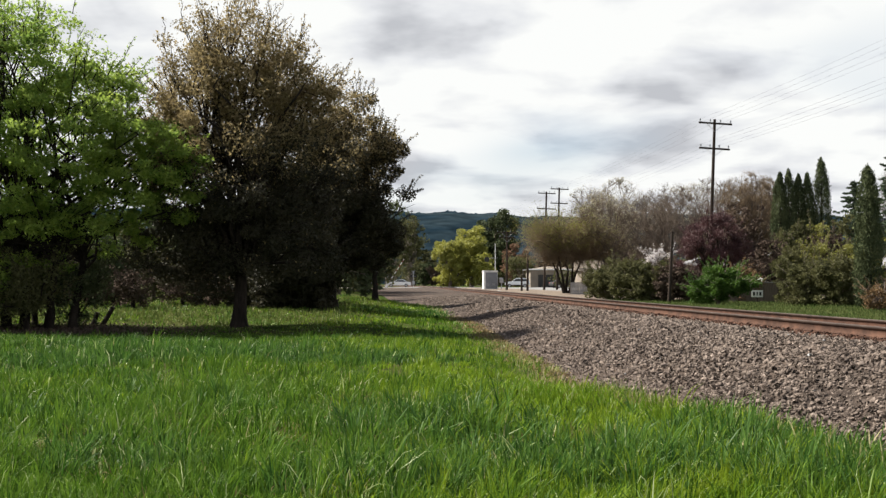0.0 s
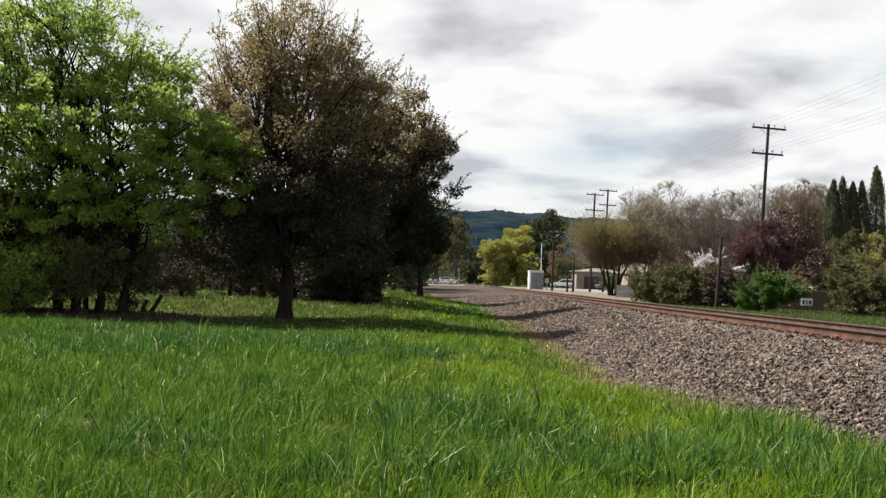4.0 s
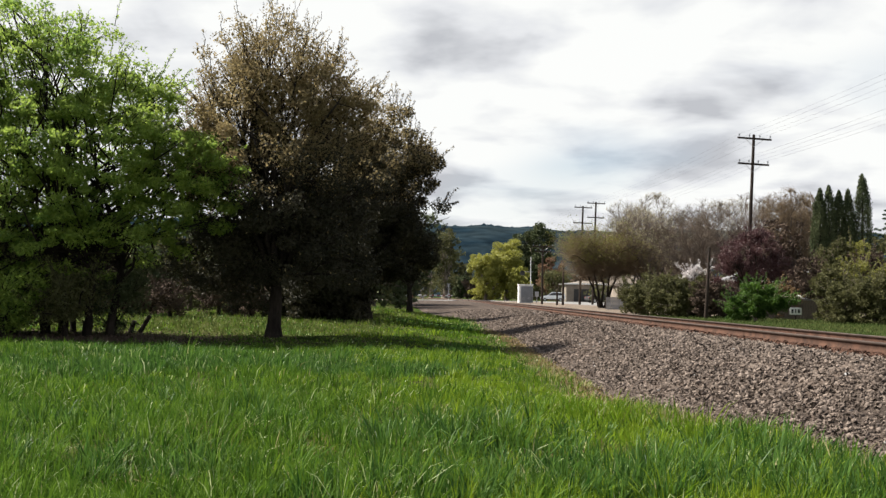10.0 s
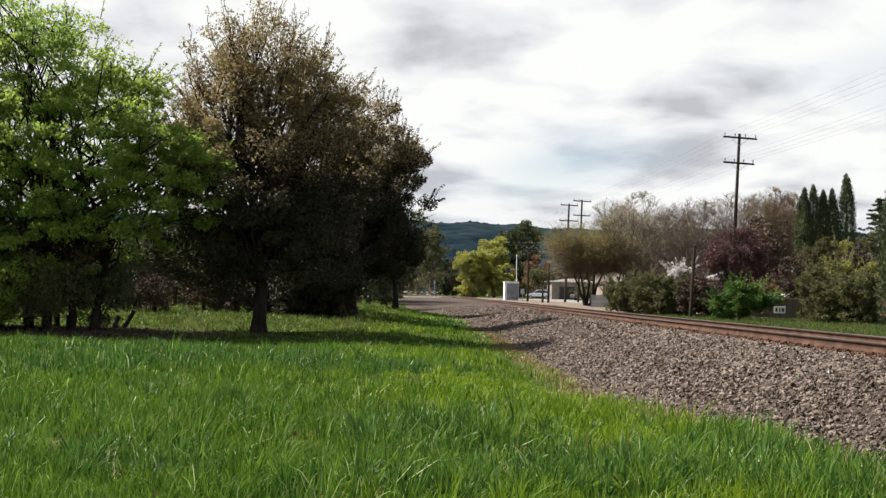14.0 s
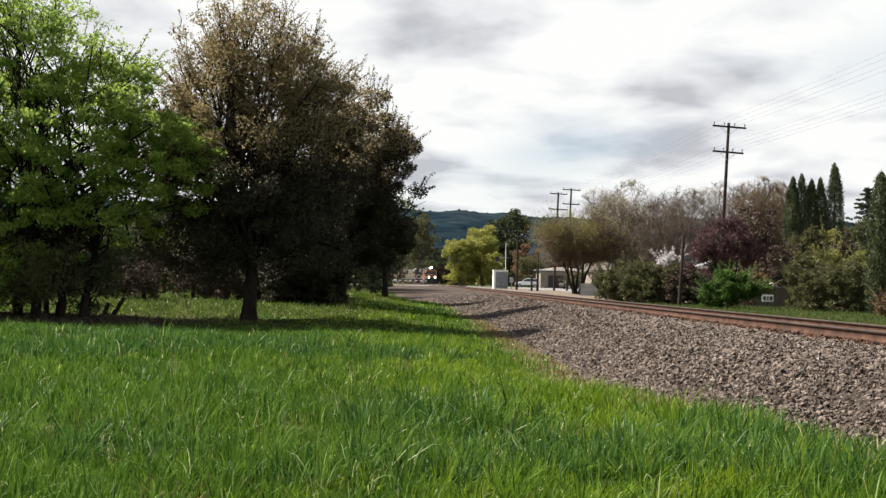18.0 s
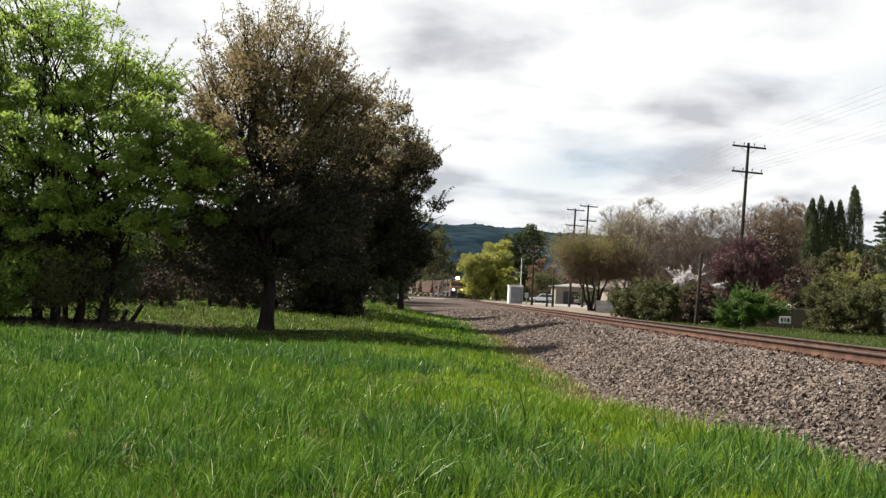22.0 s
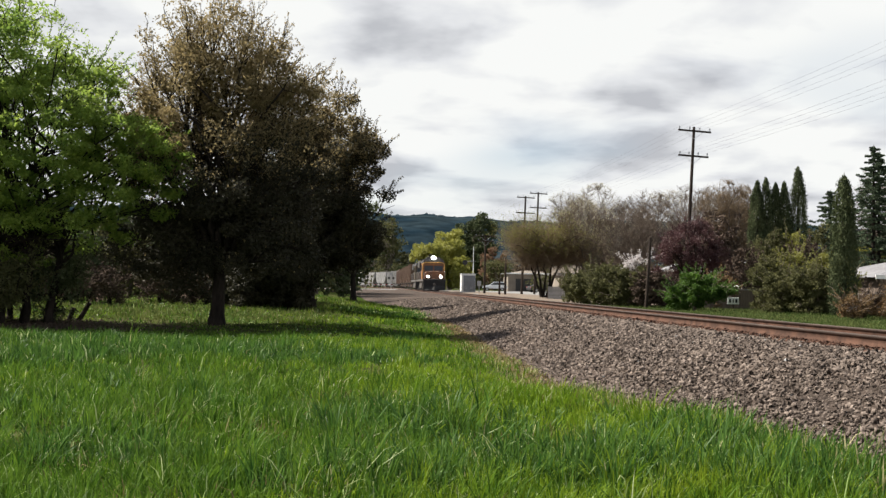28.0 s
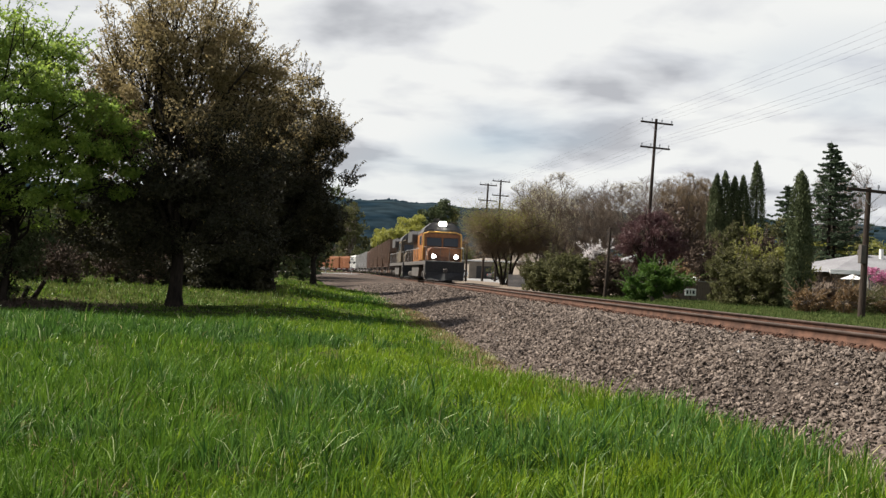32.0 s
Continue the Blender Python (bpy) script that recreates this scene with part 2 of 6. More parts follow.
M_POLE = material("weathered_pole", (0.047, 0.035, 0.028), (0.030, 0.023, 0.019), 2.0, 0.9, bump=0.5, bump_scale=25.0, fine=0.3, stretch=(1, 1, 0.15), spec=0.1)
M_HILL = material("wooded_hill", (0.008, 0.016, 0.023), (0.020, 0.030, 0.035), 0.012, 0.95, fine=0.4, fine_scale=0.05, spec=0.0)
M_WHITE = material("white_paint", (0.80, 0.79, 0.76), (0.68, 0.67, 0.64), 1.2, 0.5, fine=0.06)
M_GREYPAINT = material("grey_panel", (0.20, 0.21, 0.225), (0.16, 0.17, 0.185), 1.5, 0.5, fine=0.08)
M_STUCCO = material("tan_stucco", (0.22, 0.182, 0.145), (0.165, 0.138, 0.11), 0.8, 0.9, bump=0.2, bump_scale=40.0, fine=0.1)
M_SHINGLE = material("grey_shingle", (0.19, 0.185, 0.19), (0.145, 0.14, 0.145), 0.9, 0.9, bump=0.5, bump_scale=12.0, fine=0.2, fine_scale=12.0)
M_DARK = material("opening_shade", (0.018, 0.017, 0.016), (0.03, 0.028, 0.026), 1.0, 0.7)
M_FENCE = material("fence_wood", (0.17, 0.13, 0.105), (0.11, 0.088, 0.072), 2.0, 0.9, rand=0.5, bump=0.4, bump_scale=25.0, fine=0.25, stretch=(1, 1, 0.2), spec=0.1)
M_METAL = material("galvanised", (0.42, 0.42, 0.43), (0.33, 0.33, 0.34), 4.0, 0.45, 0.8, fine=0.1)
M_BLACK = material("black_rubber", (0.015, 0.015, 0.015), (0.025, 0.024, 0.023), 6.0, 0.8)
M_GLASS = glass("dark_glass")
M_CARGLASS = glass("tinted_car_glass", (0.008, 0.009, 0.010), 0.3)
M_BARK_BARE = material("bare_tree_bark", (0.135, 0.105, 0.085), (0.070, 0.055, 0.046), 4.0, 0.95, bump=0.6, bump_scale=18.0, fine=0.3, stretch=(1, 1, 0.3))
M_RUSTY_LEAF = material("rusty_new_leaves", (0.250, 0.150, 0.095), (0.150, 0.095, 0.060), 0.5, 0.8, island=0.5, translucent=0.2, spec=0.1)
M_YELLOW = material("armour_yellow", (0.300, 0.112, 0.022), (0.170, 0.062, 0.016), 0.9, 0.5, fine=0.2, fine_scale=5.0)
# darker copy of the yellow, with the shade on the nose in its colour
M_NOSE = material("shaded_orange_nose", (0.164, 0.058, 0.014), (0.096, 0.034, 0.011), 0.9, 0.55, fine=0.25, fine_scale=5.0)
M_PALEYELLOW = material("pale_yellow_edge", (0.78, 0.46, 0.12), (0.62, 0.34, 0.08), 1.5, 0.4, fine=0.1)
M_LOCODARK = material("dark_loco", (0.060, 0.048, 0.036), (0.11, 0.075, 0.035), 0.7, 0.7, fine=0.25, fine_scale=4.0)
M_LOCOGREY = material("loco_grey", (0.070, 0.064, 0.060), (0.045, 0.041, 0.038), 0.9, 0.55, fine=0.15, fine_scale=6.0)
M_UNDER = material("undercarriage", (0.045, 0.040, 0.036), (0.085, 0.070, 0.058), 2.0, 0.85, fine=0.3)
M_RED = material("red_stripe", (0.26, 0.024, 0.018), (0.18, 0.02, 0.015), 2.0, 0.5)
M_CAR_BROWN = material("boxcar_brown", (0.120, 0.066, 0.046), (0.080, 0.048, 0.036), 0.8, 0.75, fine=0.25, fine_scale=4.0)
M_CAR_TAN = material("hopper_tan", (0.150, 0.092, 0.060), (0.095, 0.060, 0.042), 0.8, 0.75, fine=0.2, fine_scale=4.0)
M_CAR_GREY = material("hopper_grey", (0.33, 0.325, 0.32), (0.22, 0.21, 0.20), 0.7, 0.7, fine=0.2, fine_scale=4.0)
M_CAR_WHITE = material("reefer_white", (0.74, 0.73, 0.70), (0.60, 0.58, 0.55), 0.6, 0.6, fine=0.12, fine_scale=4.0)
M_CAR_ORANGE = material("container_orange", (0.245, 0.092, 0.034), (0.177, 0.065, 0.027), 0.7, 0.6, fine=0.2, fine_scale=4.0)
M_LAMP = glow("headlight_lens", (1.0, 0.96, 0.86), 60.0)
M_SILVER = material("car_silver", (0.78, 0.79, 0.80), (0.70, 0.71, 0.72), 1.0, 0.35, 0.1)
M_CARWHITE = material("car_white", (0.80, 0.80, 0.79), (0.74, 0.74, 0.73), 1.0, 0.25)
M_CARRED = material("car_maroon", (0.20, 0.03, 0.03), (0.16, 0.025, 0.025), 1.0, 0.3)


# ---------------------------------------------------------------- mesh helpers
def part(name, bm, mat, parent=None, label="", smooth=False):
    """One mesh object from a bmesh, under a thing or a part."""
    me = bpy.data.meshes.new(name)
    bm.to_mesh(me)
    bm.free()
    if smooth:
        me.shade_smooth()
    me.materials.append(mat)
    ob = new(name, me)
    if parent is not None:
        ob.parent = parent
    if label:
        ob["label"] = label
    return ob


def raw(name, verts, faces, mat, parent=None, label="", smooth=False):
    """One mesh object from arrays; faces all of one size."""
    verts, faces = np.asarray(verts, np.float32), np.asarray(faces, np.int32)
    k = faces.shape[1]
    me = bpy.data.meshes.new(name)
    me.vertices.add(len(verts))
    me.vertices.foreach_set("co", verts.ravel())
    me.loops.add(faces.size)
    me.loops.foreach_set("vertex_index", faces.ravel())
    me.polygons.add(len(faces))
    me.polygons.foreach_set("loop_start", np.arange(0, faces.size, k, dtype=np.int32))
    me.update(calc_edges=True)
    if smooth:
        me.shade_smooth()
    me.materials.append(mat)
    ob = new(name, me)
    if parent is not None:
        ob.parent = parent
    if label:
        ob["label"] = label
    return ob


def thing(name, m, label, category, group=""):
    ob = new(name)
    ob.empty_display_size = 0.2
    ob.matrix_basis = m
    return tagged(ob, label, category, group)


def box(bm, x, y, z, sx, sy, sz, bevel=0.0, rz=0.0, rx=0.0):
    """A block centred at x, y, z; bevelled edges."""
    r = bmesh.ops.create_cube(bm, size=1.0, matrix=pose(x, y, z, rx, 0, rz) @ Matrix.Diagonal((sx, sy, sz, 1)))
    if bevel:
        es = list({e for v in r["verts"] for e in v.link_edges})
        bmesh.ops.bevel(bm, geom=es, offset=bevel, segments=2, affect="EDGES", profile=0.5)
    return bm


def rod(bm, p, q, r, r2=None, seg=10):
    """A round bar from p to q."""
    p, q = Vector(p), Vector(q)
    d = q - p
    m = Matrix.Translation((p + q) / 2) @ d.to_track_quat("Z", "Y").to_matrix().to_4x4()
    bmesh.ops.create_cone(bm, cap_ends=True, segments=seg, radius1=r, radius2=r if r2 is None else r2, depth=d.length, matrix=m)
    return bm


def prism(bm, outline, x0, x1):
    """An outline in (y, z) pulled from x0 to x1."""
    a = [bm.verts.new((x0, y, z)) for y, z in outline]
    b = [bm.verts.new((x1, y, z)) for y, z in outline]
    n = len(outline)
    bm.faces.new(a)
    bm.faces.new(b[::-1])
    for i in range(n):
        bm.faces.new((a[i], b[i], b[(i + 1) % n], a[(i + 1) % n]))
    bmesh.ops.recalc_face_normals(bm, faces=bm.faces[:])
    return bm


B = bmesh.new


def smoothstep(a, b, x):
    t = np.clip((np.asarray(x, float) - a) / (b - a), 0, 1)
    return t * t * (3 - 2 * t)


def wobble(x, y, seed=0):
    """A cheap smooth two-dimensional variation in about -1..1."""
    s = seed * 1.7
    return (np.sin(x * 0.9 + 1.3 * np.sin(y * 0.53 + s) + s) + np.sin(y * 0.77 + 1.1 * np.sin(x * 0.61 + 2 * s)) + np.sin((x + y) * 1.9 + s * 3) * 0.5) / 2.5


# ---------------------------------------------------------------- the lie of the land
TRACK = [(-120, 18.0), (-60, 13.6), (-20, 10.6), (0, 9.0), (10, 8.2), (18, 7.55), (35, 6.6), (50, 5.85), (75.6, 4.7), (119, 2.45), (162, 0.48), (192, -0.85),
         (220, -2.2), (250, -3.9), (275, -5.6), (293, -7.6), (310, -11.4), (330, -17.4), (350, -24.5), (380, -36), (437, -59), (494, -83), (570, -116), (665, -157), (860, -240)]
_ty, _tx = np.array([p[0] for p in TRACK], float), np.array([p[1] for p in TRACK], float)
_fy = np.arange(-120, 860, 1.0)
_fx = np.interp(_fy, _ty, _tx)
for _ in range(3):
    _fx = np.convolve(np.pad(_fx, 6, mode="reflect", reflect_type="odd"), np.ones(13) / 13, mode="valid")
RAIL_TOP, BED_TOP = 1.02, 0.835


def track_x(y):
    return np.interp(y, _fy, _fx)


def edge_d(y):
    """How far from the centre line the ballast ends."""
    return np.interp(y, [0, 8, 11.5, 16.7, 26.7, 35, 56, 70, 100, 150, 200, 260], [-4.6, -4.3, -4.2, -5.6, -5.55, -5.5, -6.0, -8.0, -10.0, -12.0, -12.0, -6.0])


def field_z(x, y):
    """The grass field beside the track: it rises towards the trees and dips along the ballast."""
    x, y = np.asarray(x, float), np.asarray(y, float)
    rise = 0.0175 * np.clip(y - 9, 0, 48)
    off = track_x(y) + edge_d(y) - x
    dip = 1 - 0.55 * (1 - smoothstep(0.0, 4.5, off)) * (1 - smoothstep(70, 110, y))
    return rise * dip + 0.05 * wobble(x * 0.5, y * 0.5) * smoothstep(4, 14, y)


def verge_z(x, y):
    return 0.5 + 0.006 * np.clip(np.asarray(y, float) - 30, 0, 60) + 0.04 * wobble(np.asarray(x) * 0.4, np.asarray(y) * 0.4, 2)


def bed_z(d, x, y):
    """The ballast surface at d metres from the centre line."""
    e = edge_d(y)
    left = field_z(x, y) + (BED_TOP - field_z(x, y)) * smoothstep(e, -2.0, d) ** 0.8
    right = BED_TOP + (verge_z(x, y) - BED_TOP) * smoothstep(1.7, 3.6, d)
    return np.where(d < 0, left, right)


def ground_z(x, y):
    x, y = np.asarray(x, float), np.asarray(y, float)
    d = x - track_x(y)
    e = edge_d(y)
    z = np.where(d < e, field_z(x, y), np.where(d > 3.6, verge_z(x, y), bed_z(d, x, y) - 0.10 * smoothstep(0.0, 0.5, np.minimum(d - e, 3.6 - d))))
    return z


def gz(x, y):
    return float(ground_z(x, y))


# one sheet to the horizon
gx = np.unique(np.concatenate([np.linspace(-30, 34, 161), np.linspace(-200, 200, 61), np.array([-2500, -1500, -800, -400, 400, 800, 1500, 2500.])]))
gy = np.unique(np.concatenate([np.linspace(-10, 90, 161), np.linspace(90, 400, 61), np.array([-1500, -600, -200, -60, -25, 500, 700, 1000, 1500, 2500, 4000.])]))
GX, GY = np.meshgrid(gx, gy)
gv = np.stack([GX, GY, ground_z(GX, GY)], -1).reshape(-1, 3)
nx, ny = len(gx), len(gy)
idx = (np.arange(ny - 1)[:, None] * nx + np.arange(nx - 1)[None]).ravel()
ground = raw("ground", gv, np.stack([idx, idx + 1, idx + nx + 1, idx + nx], 1), M_SOIL, smooth=True)
tagged(ground, "green grassy ground of a field beside a railway", "ground", kind="structure")

# ballast bed
by = np.concatenate([np.arange(-40, 90, 0.5), np.arange(90, 700, 4.0)])
bu = np.linspace(0, 1, 25)
E_ = edge_d(by)
BD = E_[:, None] - 0.05 + (3.7 - E_[:, None]) * bu[None]
BY = np.repeat(by[:, None], len(bu), 1)
BX = BD + track_x(BY)
BZ = bed_z(BD, BX, BY) + 0.02 * wobble(BX * 3, BY * 3, 4)
nb = len(bu)
idx = (np.arange(len(by) - 1)[:, None] * nb + np.arange(nb - 1)[None]).ravel()
bed = raw("ballast_bed", np.stack([BX, BY, BZ], -1).reshape(-1, 3), np.stack([idx, idx + 1, idx + nb + 1, idx + nb], 1), M_BALLAST, smooth=True)
tagged(bed, "grey crushed stone ballast bed sloping down to the grass", "ballast", kind="structure")


# ---------------------------------------------------------------- trees
def tubes(paths, sides=6):
    """Tapered round limbs: each path is (points, radii)."""
    V, F, base = [], [], 0
    ca = np.linspace(0, 2 * math.pi, sides, endpoint=False)
    for pts, rad in paths:
        pts = np.asarray(pts, float)
        k = len(pts)
        tan = np.gradient(pts, axis=0)
        tan /= np.linalg.norm(tan, axis=1)[:, None] + 1e-9
        ref = np.where(np.abs(tan[:, 2:3]) > 0.9, np.array([[1.0, 0, 0]]), np.array([[0, 0, 1.0]]))
        u = np.cross(tan, ref)
        u /= np.linalg.norm(u, axis=1)[:, None] + 1e-9
        v = np.cross(tan, u)
        ring = pts[:, None] + np.asarray(rad)[:, None, None] * (u[:, None] * np.cos(ca)[None, :, None] + v[:, None] * np.sin(ca)[None, :, None])
        V.append(ring.reshape(-1, 3))
        i = np.arange(k - 1)[:, None] * sides + np.arange(sides)[None]
        j = np.arange(k - 1)[:, None] * sides + (np.arange(sides)[None] + 1) % sides
        F.append(np.stack([i, j, j + sides, i + sides], -1).reshape(-1, 4) + base)
        base += k * sides
    return np.concatenate(V), np.concatenate(F)


def leaf_cloud(rng, centres, radii, count, size, flat=0.75, shape=0.5, hang=0.0):
    """Small pointed leaves scattered in clumps; every leaf a pointed blade of its own."""
    c = rng.integers(0, len(centres), count)
    p = rng.normal(size=(count, 3))
    p /= np.linalg.norm(p, axis=1)[:, None]
    p *= rng.random(count)[:, None] ** 0.42
    p[:, 2] *= flat
    p = centres[c] + p * radii[c][:, None]
    a = rng.normal(size=(count, 3))
    a[:, 2] -= hang
    a /= np.linalg.norm(a, axis=1)[:, None]
    b = np.cross(a, rng.normal(size=(count, 3)))
    b /= np.linalg.norm(b, axis=1)[:, None] + 1e-9
    s = size * (0.6 + 0.8 * rng.random(count))[:, None]
    V = np.stack([p - a * s * 0.35 - b * s * shape * 0.58, p - a * s * 0.35 + b * s * shape * 0.58, p + a * s * 0.6], 1).reshape(-1, 3)
    F = np.arange(count * 3).reshape(-1, 3)
    return V, F


def limb(rng, p, q, r0, r1, n=5, sag=0.1):
    p, q = np.asarray(p, float), np.asarray(q, float)
    t = np.linspace(0, 1, n)[:, None]
    w = rng.normal(size=(n, 3)) * np.linalg.norm(q - p) * 0.05
    w[0] = w[-1] = 0
    arc = np.array([[0, 0, 1.0]]) * np.sin(t * math.pi) * np.linalg.norm(q - p) * sag
    return p + (q - p) * t + w + arc, np.linspace(r0, r1, n)


def tree(name, x, y, blobs, leafmat, barkmat, label, category="tree", trunk=(0.22, 2.2), stems=None, clumps=70, clump_r=0.8, leaves=30000, size=0.12,
         seed=1, shape=0.5, hang=0.0, limbs=26, second=None, flat=0.75, z0=None, group="", lean=0.0, spikes=0, sides=6, forks=3, grow=1.0, thin=None):
    """A tapered trunk with limbs that reach into a crown of many small leaves. blobs: (dx, dy, z above ground, rx, ry, rz) that the crown fills, times grow.
    thin: (height, height, share) between which the crown grows open to the sky."""
    rng = np.random.default_rng(seed)
    blobs, clump_r = [[v * grow for v in b] for b in blobs], clump_r * grow
    gzv = gz(x, y) if z0 is None else z0
    th = thing(name, pose(x, y, gzv), label, category, group)
    vol = np.array([b[3] * b[4] * b[5] for b in blobs]) ** 0.8
    pick = rng.choice(len(blobs), clumps, p=vol / vol.sum())
    bl = np.array(blobs, float)[pick]
    u = rng.normal(size=(clumps, 3))
    u /= np.linalg.norm(u, axis=1)[:, None]
    u *= (0.25 + 0.75 * rng.random(clumps) ** 0.5)[:, None]
    cen = bl[:, :3] + u * bl[:, 3:]
    cr = clump_r * (0.55 + 0.8 * rng.random(clumps))
    stems = stems or [(0, 0)]
    paths = []
    for sx, sy in stems:
        top = np.array([sx * 1.3 + lean, sy * 1.3, trunk[1]])
        pp, rr = limb(rng, (sx, sy, -0.15), top, trunk[0] * 1.15, trunk[0] * 0.72, 6, 0.0)
        pp[1:-1] = pp[1:-1] * 0.35 + 0.65 * np.linspace(pp[0], pp[-1], 6)[1:-1]
        paths.append((pp, rr))
        if trunk[0] < 0.08:
            continue
        flare = np.array([[sx, sy, -0.15], [sx, sy, 0.12], [sx, sy, 0.45]])
        paths.append((flare, [trunk[0] * 1.6, trunk[0] * 1.3, trunk[0] * 1.02]))
    order = np.argsort(rng.random(clumps))[:limbs]
    for i in order:
        sx, sy = stems[i % len(stems)]
        base = np.array([sx * 1.3 + lean, sy * 1.3, trunk[1] * (0.75 + 0.25 * rng.random())])
        r = trunk[0] * (0.22 + 0.3 * rng.random())
        pp, rr = limb(rng, base, cen[i], r, 0.015, 7, 0.08)
        paths.append((pp, rr))
        for _ in range(forks):
            k = rng.integers(3, 6)
            e = cen[i] + np.clip(rng.normal(size=3), -1, 1) * cr[i] * 0.8
            paths.append(limb(rng, pp[k], e, rr[k] * 0.6, 0.008, 4, 0.05))
    # shoots that stand out of the crown
    mid_ = bl[:, :3].mean(0)
    sc = []
    for _ in range(spikes):
        i = rng.integers(0, clumps)
        out = cen[i] - mid_
        out = out / (np.linalg.norm(out) + 1e-6) + np.array([0, 0, 0.7]) + rng.normal(size=3) * 0.45
        if out[2] < 0.2:
            continue
        out /= np.linalg.norm(out)
        p = cen[i] + out * cr[i] * 0.5
        q = p + out * (0.35 + 0.55 * rng.random())
        paths.append(limb(rng, p, q, 0.012, 0.005, 4, 0.02))
        sc += [p + (q - p) * f for f in (0.3, 0.45, 0.6, 0.75, 0.9, 1.0)]
    V, F = tubes(paths, sides)
    raw("trunk", V, F, barkmat, th, smooth=True)
    V, F = leaf_cloud(rng, cen, cr, leaves, size, flat, shape, hang)
    if sc:
        V2, F2 = leaf_cloud(rng, np.array(sc), np.full(len(sc), 0.075), len(sc) * 6, size * 0.75, 1.0, shape, -0.8)
        V, F = np.concatenate([V, V2]), np.concatenate([F, F2 + len(V)])
    if thin:
        mz = V.reshape(-1, 3, 3)[:, 0, 2]
        V = V.reshape(-1, 3, 3)[rng.random(len(mz)) > thin[2] * smoothstep(thin[0], thin[1], mz)].reshape(-1, 3)
        F = np.arange(len(V)).reshape(-1, 3)
    if second is None:
        raw("crown", V, F, leafmat, th)
    else:
        mat2, fn = second
        mid = V.reshape(-1, 3, 3).mean(1)
        sel = fn(mid, rng)
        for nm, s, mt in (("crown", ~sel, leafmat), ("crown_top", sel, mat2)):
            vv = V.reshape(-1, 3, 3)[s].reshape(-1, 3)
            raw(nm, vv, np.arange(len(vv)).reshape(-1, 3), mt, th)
    return th


def bare_tree(x, y, height, spread, seed, mat=None, label="leafless tree with a haze of fine grey-brown twigs", twigs=900, buds=0, budmat=None, trunk_r=0.16):
    """Steep limbs that fork three times inside a rounded crown, and end in fine twigs."""
    rng = np.random.default_rng(seed)
    th = thing("bare_tree", pose(x, y, gz(x, y)), label, "tree", "bare trees behind the railway")
    fork = height * (0.16 + 0.08 * rng.random())
    mid, rad = np.array([0, 0, height * 0.58]), np.array([spread, spread, height * 0.42])

    def inside(p, d):
        f = 1.0
        while f > 0.1 and np.linalg.norm((p + d * f - mid) / rad) > 1.0 + 0.08 * rng.random():
            f -= 0.15
        return p + d * f

    big = [limb(rng, (0, 0, -0.2), (0, 0, fork), trunk_r, trunk_r * 0.8, 4, 0)]
    ends = []
    for i in range(8):
        a = i * 2.4 + rng.random()
        r = spread * (0.2 + 0.7 * rng.random())
        q = inside(np.array([0, 0, fork]), np.array([math.cos(a) * r, math.sin(a) * r, height * (0.70 + 0.28 * rng.random()) - fork]))
        pp, rr = limb(rng, (0, 0, fork * (0.7 + 0.3 * rng.random())), q, trunk_r * 0.50, 0.022, 8, -0.03)
        big.append((pp, rr))
        for k in range(2, 8):
            for _ in range(2):
                d = rng.normal(size=3) * spread * 0.33
                d[2] = abs(d[2]) * 0.8 + height * 0.06
                b = limb(rng, pp[k], inside(pp[k], d), rr[k] * 0.62, 0.014, 5, 0.0)
                big.append(b)
                ends.append(b[0])
    V, F = tubes(big, 5)
    raw("trunk", V, F, M_BARK_BARE, th, smooth=True)
    fine = []
    for i in range(twigs):
        e = ends[rng.integers(0, len(ends))]
        p = e[rng.integers(1, 5)]
        d = rng.normal(size=3) * spread * 0.17
        d[2] = abs(d[2]) * 0.8 + height * 0.03
        fine.append(limb(rng, p, inside(p, d), 0.011, 0.005, 2, 0.0))
    V, F = tubes(fine, 3)
    raw("twig_mass", V, F, mat or M_TWIG, th)
    if buds:
        c = np.array([f[0][-1] for f in fine])
        V, F = leaf_cloud(rng, c, np.full(len(c), 0.22), buds, 0.07)
        raw("bud_mass", V, F, budmat or M_TWIG_PALE, th)
    return th


def cypress(x, y, height, radius, seed, label="tall narrow dark green cypress"):
    rng = np.random.default_rng(seed)
    th = thing("cypress", pose(x, y, gz(x, y)), label, "cypress", "cypresses behind the railway")
    V, F = tubes([(np.array([[0, 0, -0.2], [0, 0, height * 0.5], [0, 0, height * 0.9]]), [radius * 0.22, radius * 0.14, 0.02])])
    raw("trunk", V, F, M_BARK, th, smooth=True)
    n = 420
    h = rng.random(n) ** 0.9
    prof = np.minimum(1.0, (1 - h) * 4.6) ** 0.6 * (0.80 + 0.20 * smoothstep(0, 0.15, h)) * (1.0 - 0.18 * smoothstep(0.35, 0.9, h)) * (0.82 + 0.26 * rng.random(n))
    a = rng.random(n) * 2 * math.pi
    rr = radius * prof * (0.5 + 0.5 * rng.random(n) ** 0.5)
    cen = np.stack([np.cos(a) * rr * 0.85, np.sin(a) * rr * 0.85, 0.1 + h * (height - 0.45)], 1)
    V, F = leaf_cloud(rng, cen, radius * (0.12 + 0.16 * prof), 15000, 0.12, 3.4, 0.34, -2.6)
    raw("crown", V, F, M_LEAF_DARK, th)
    return th


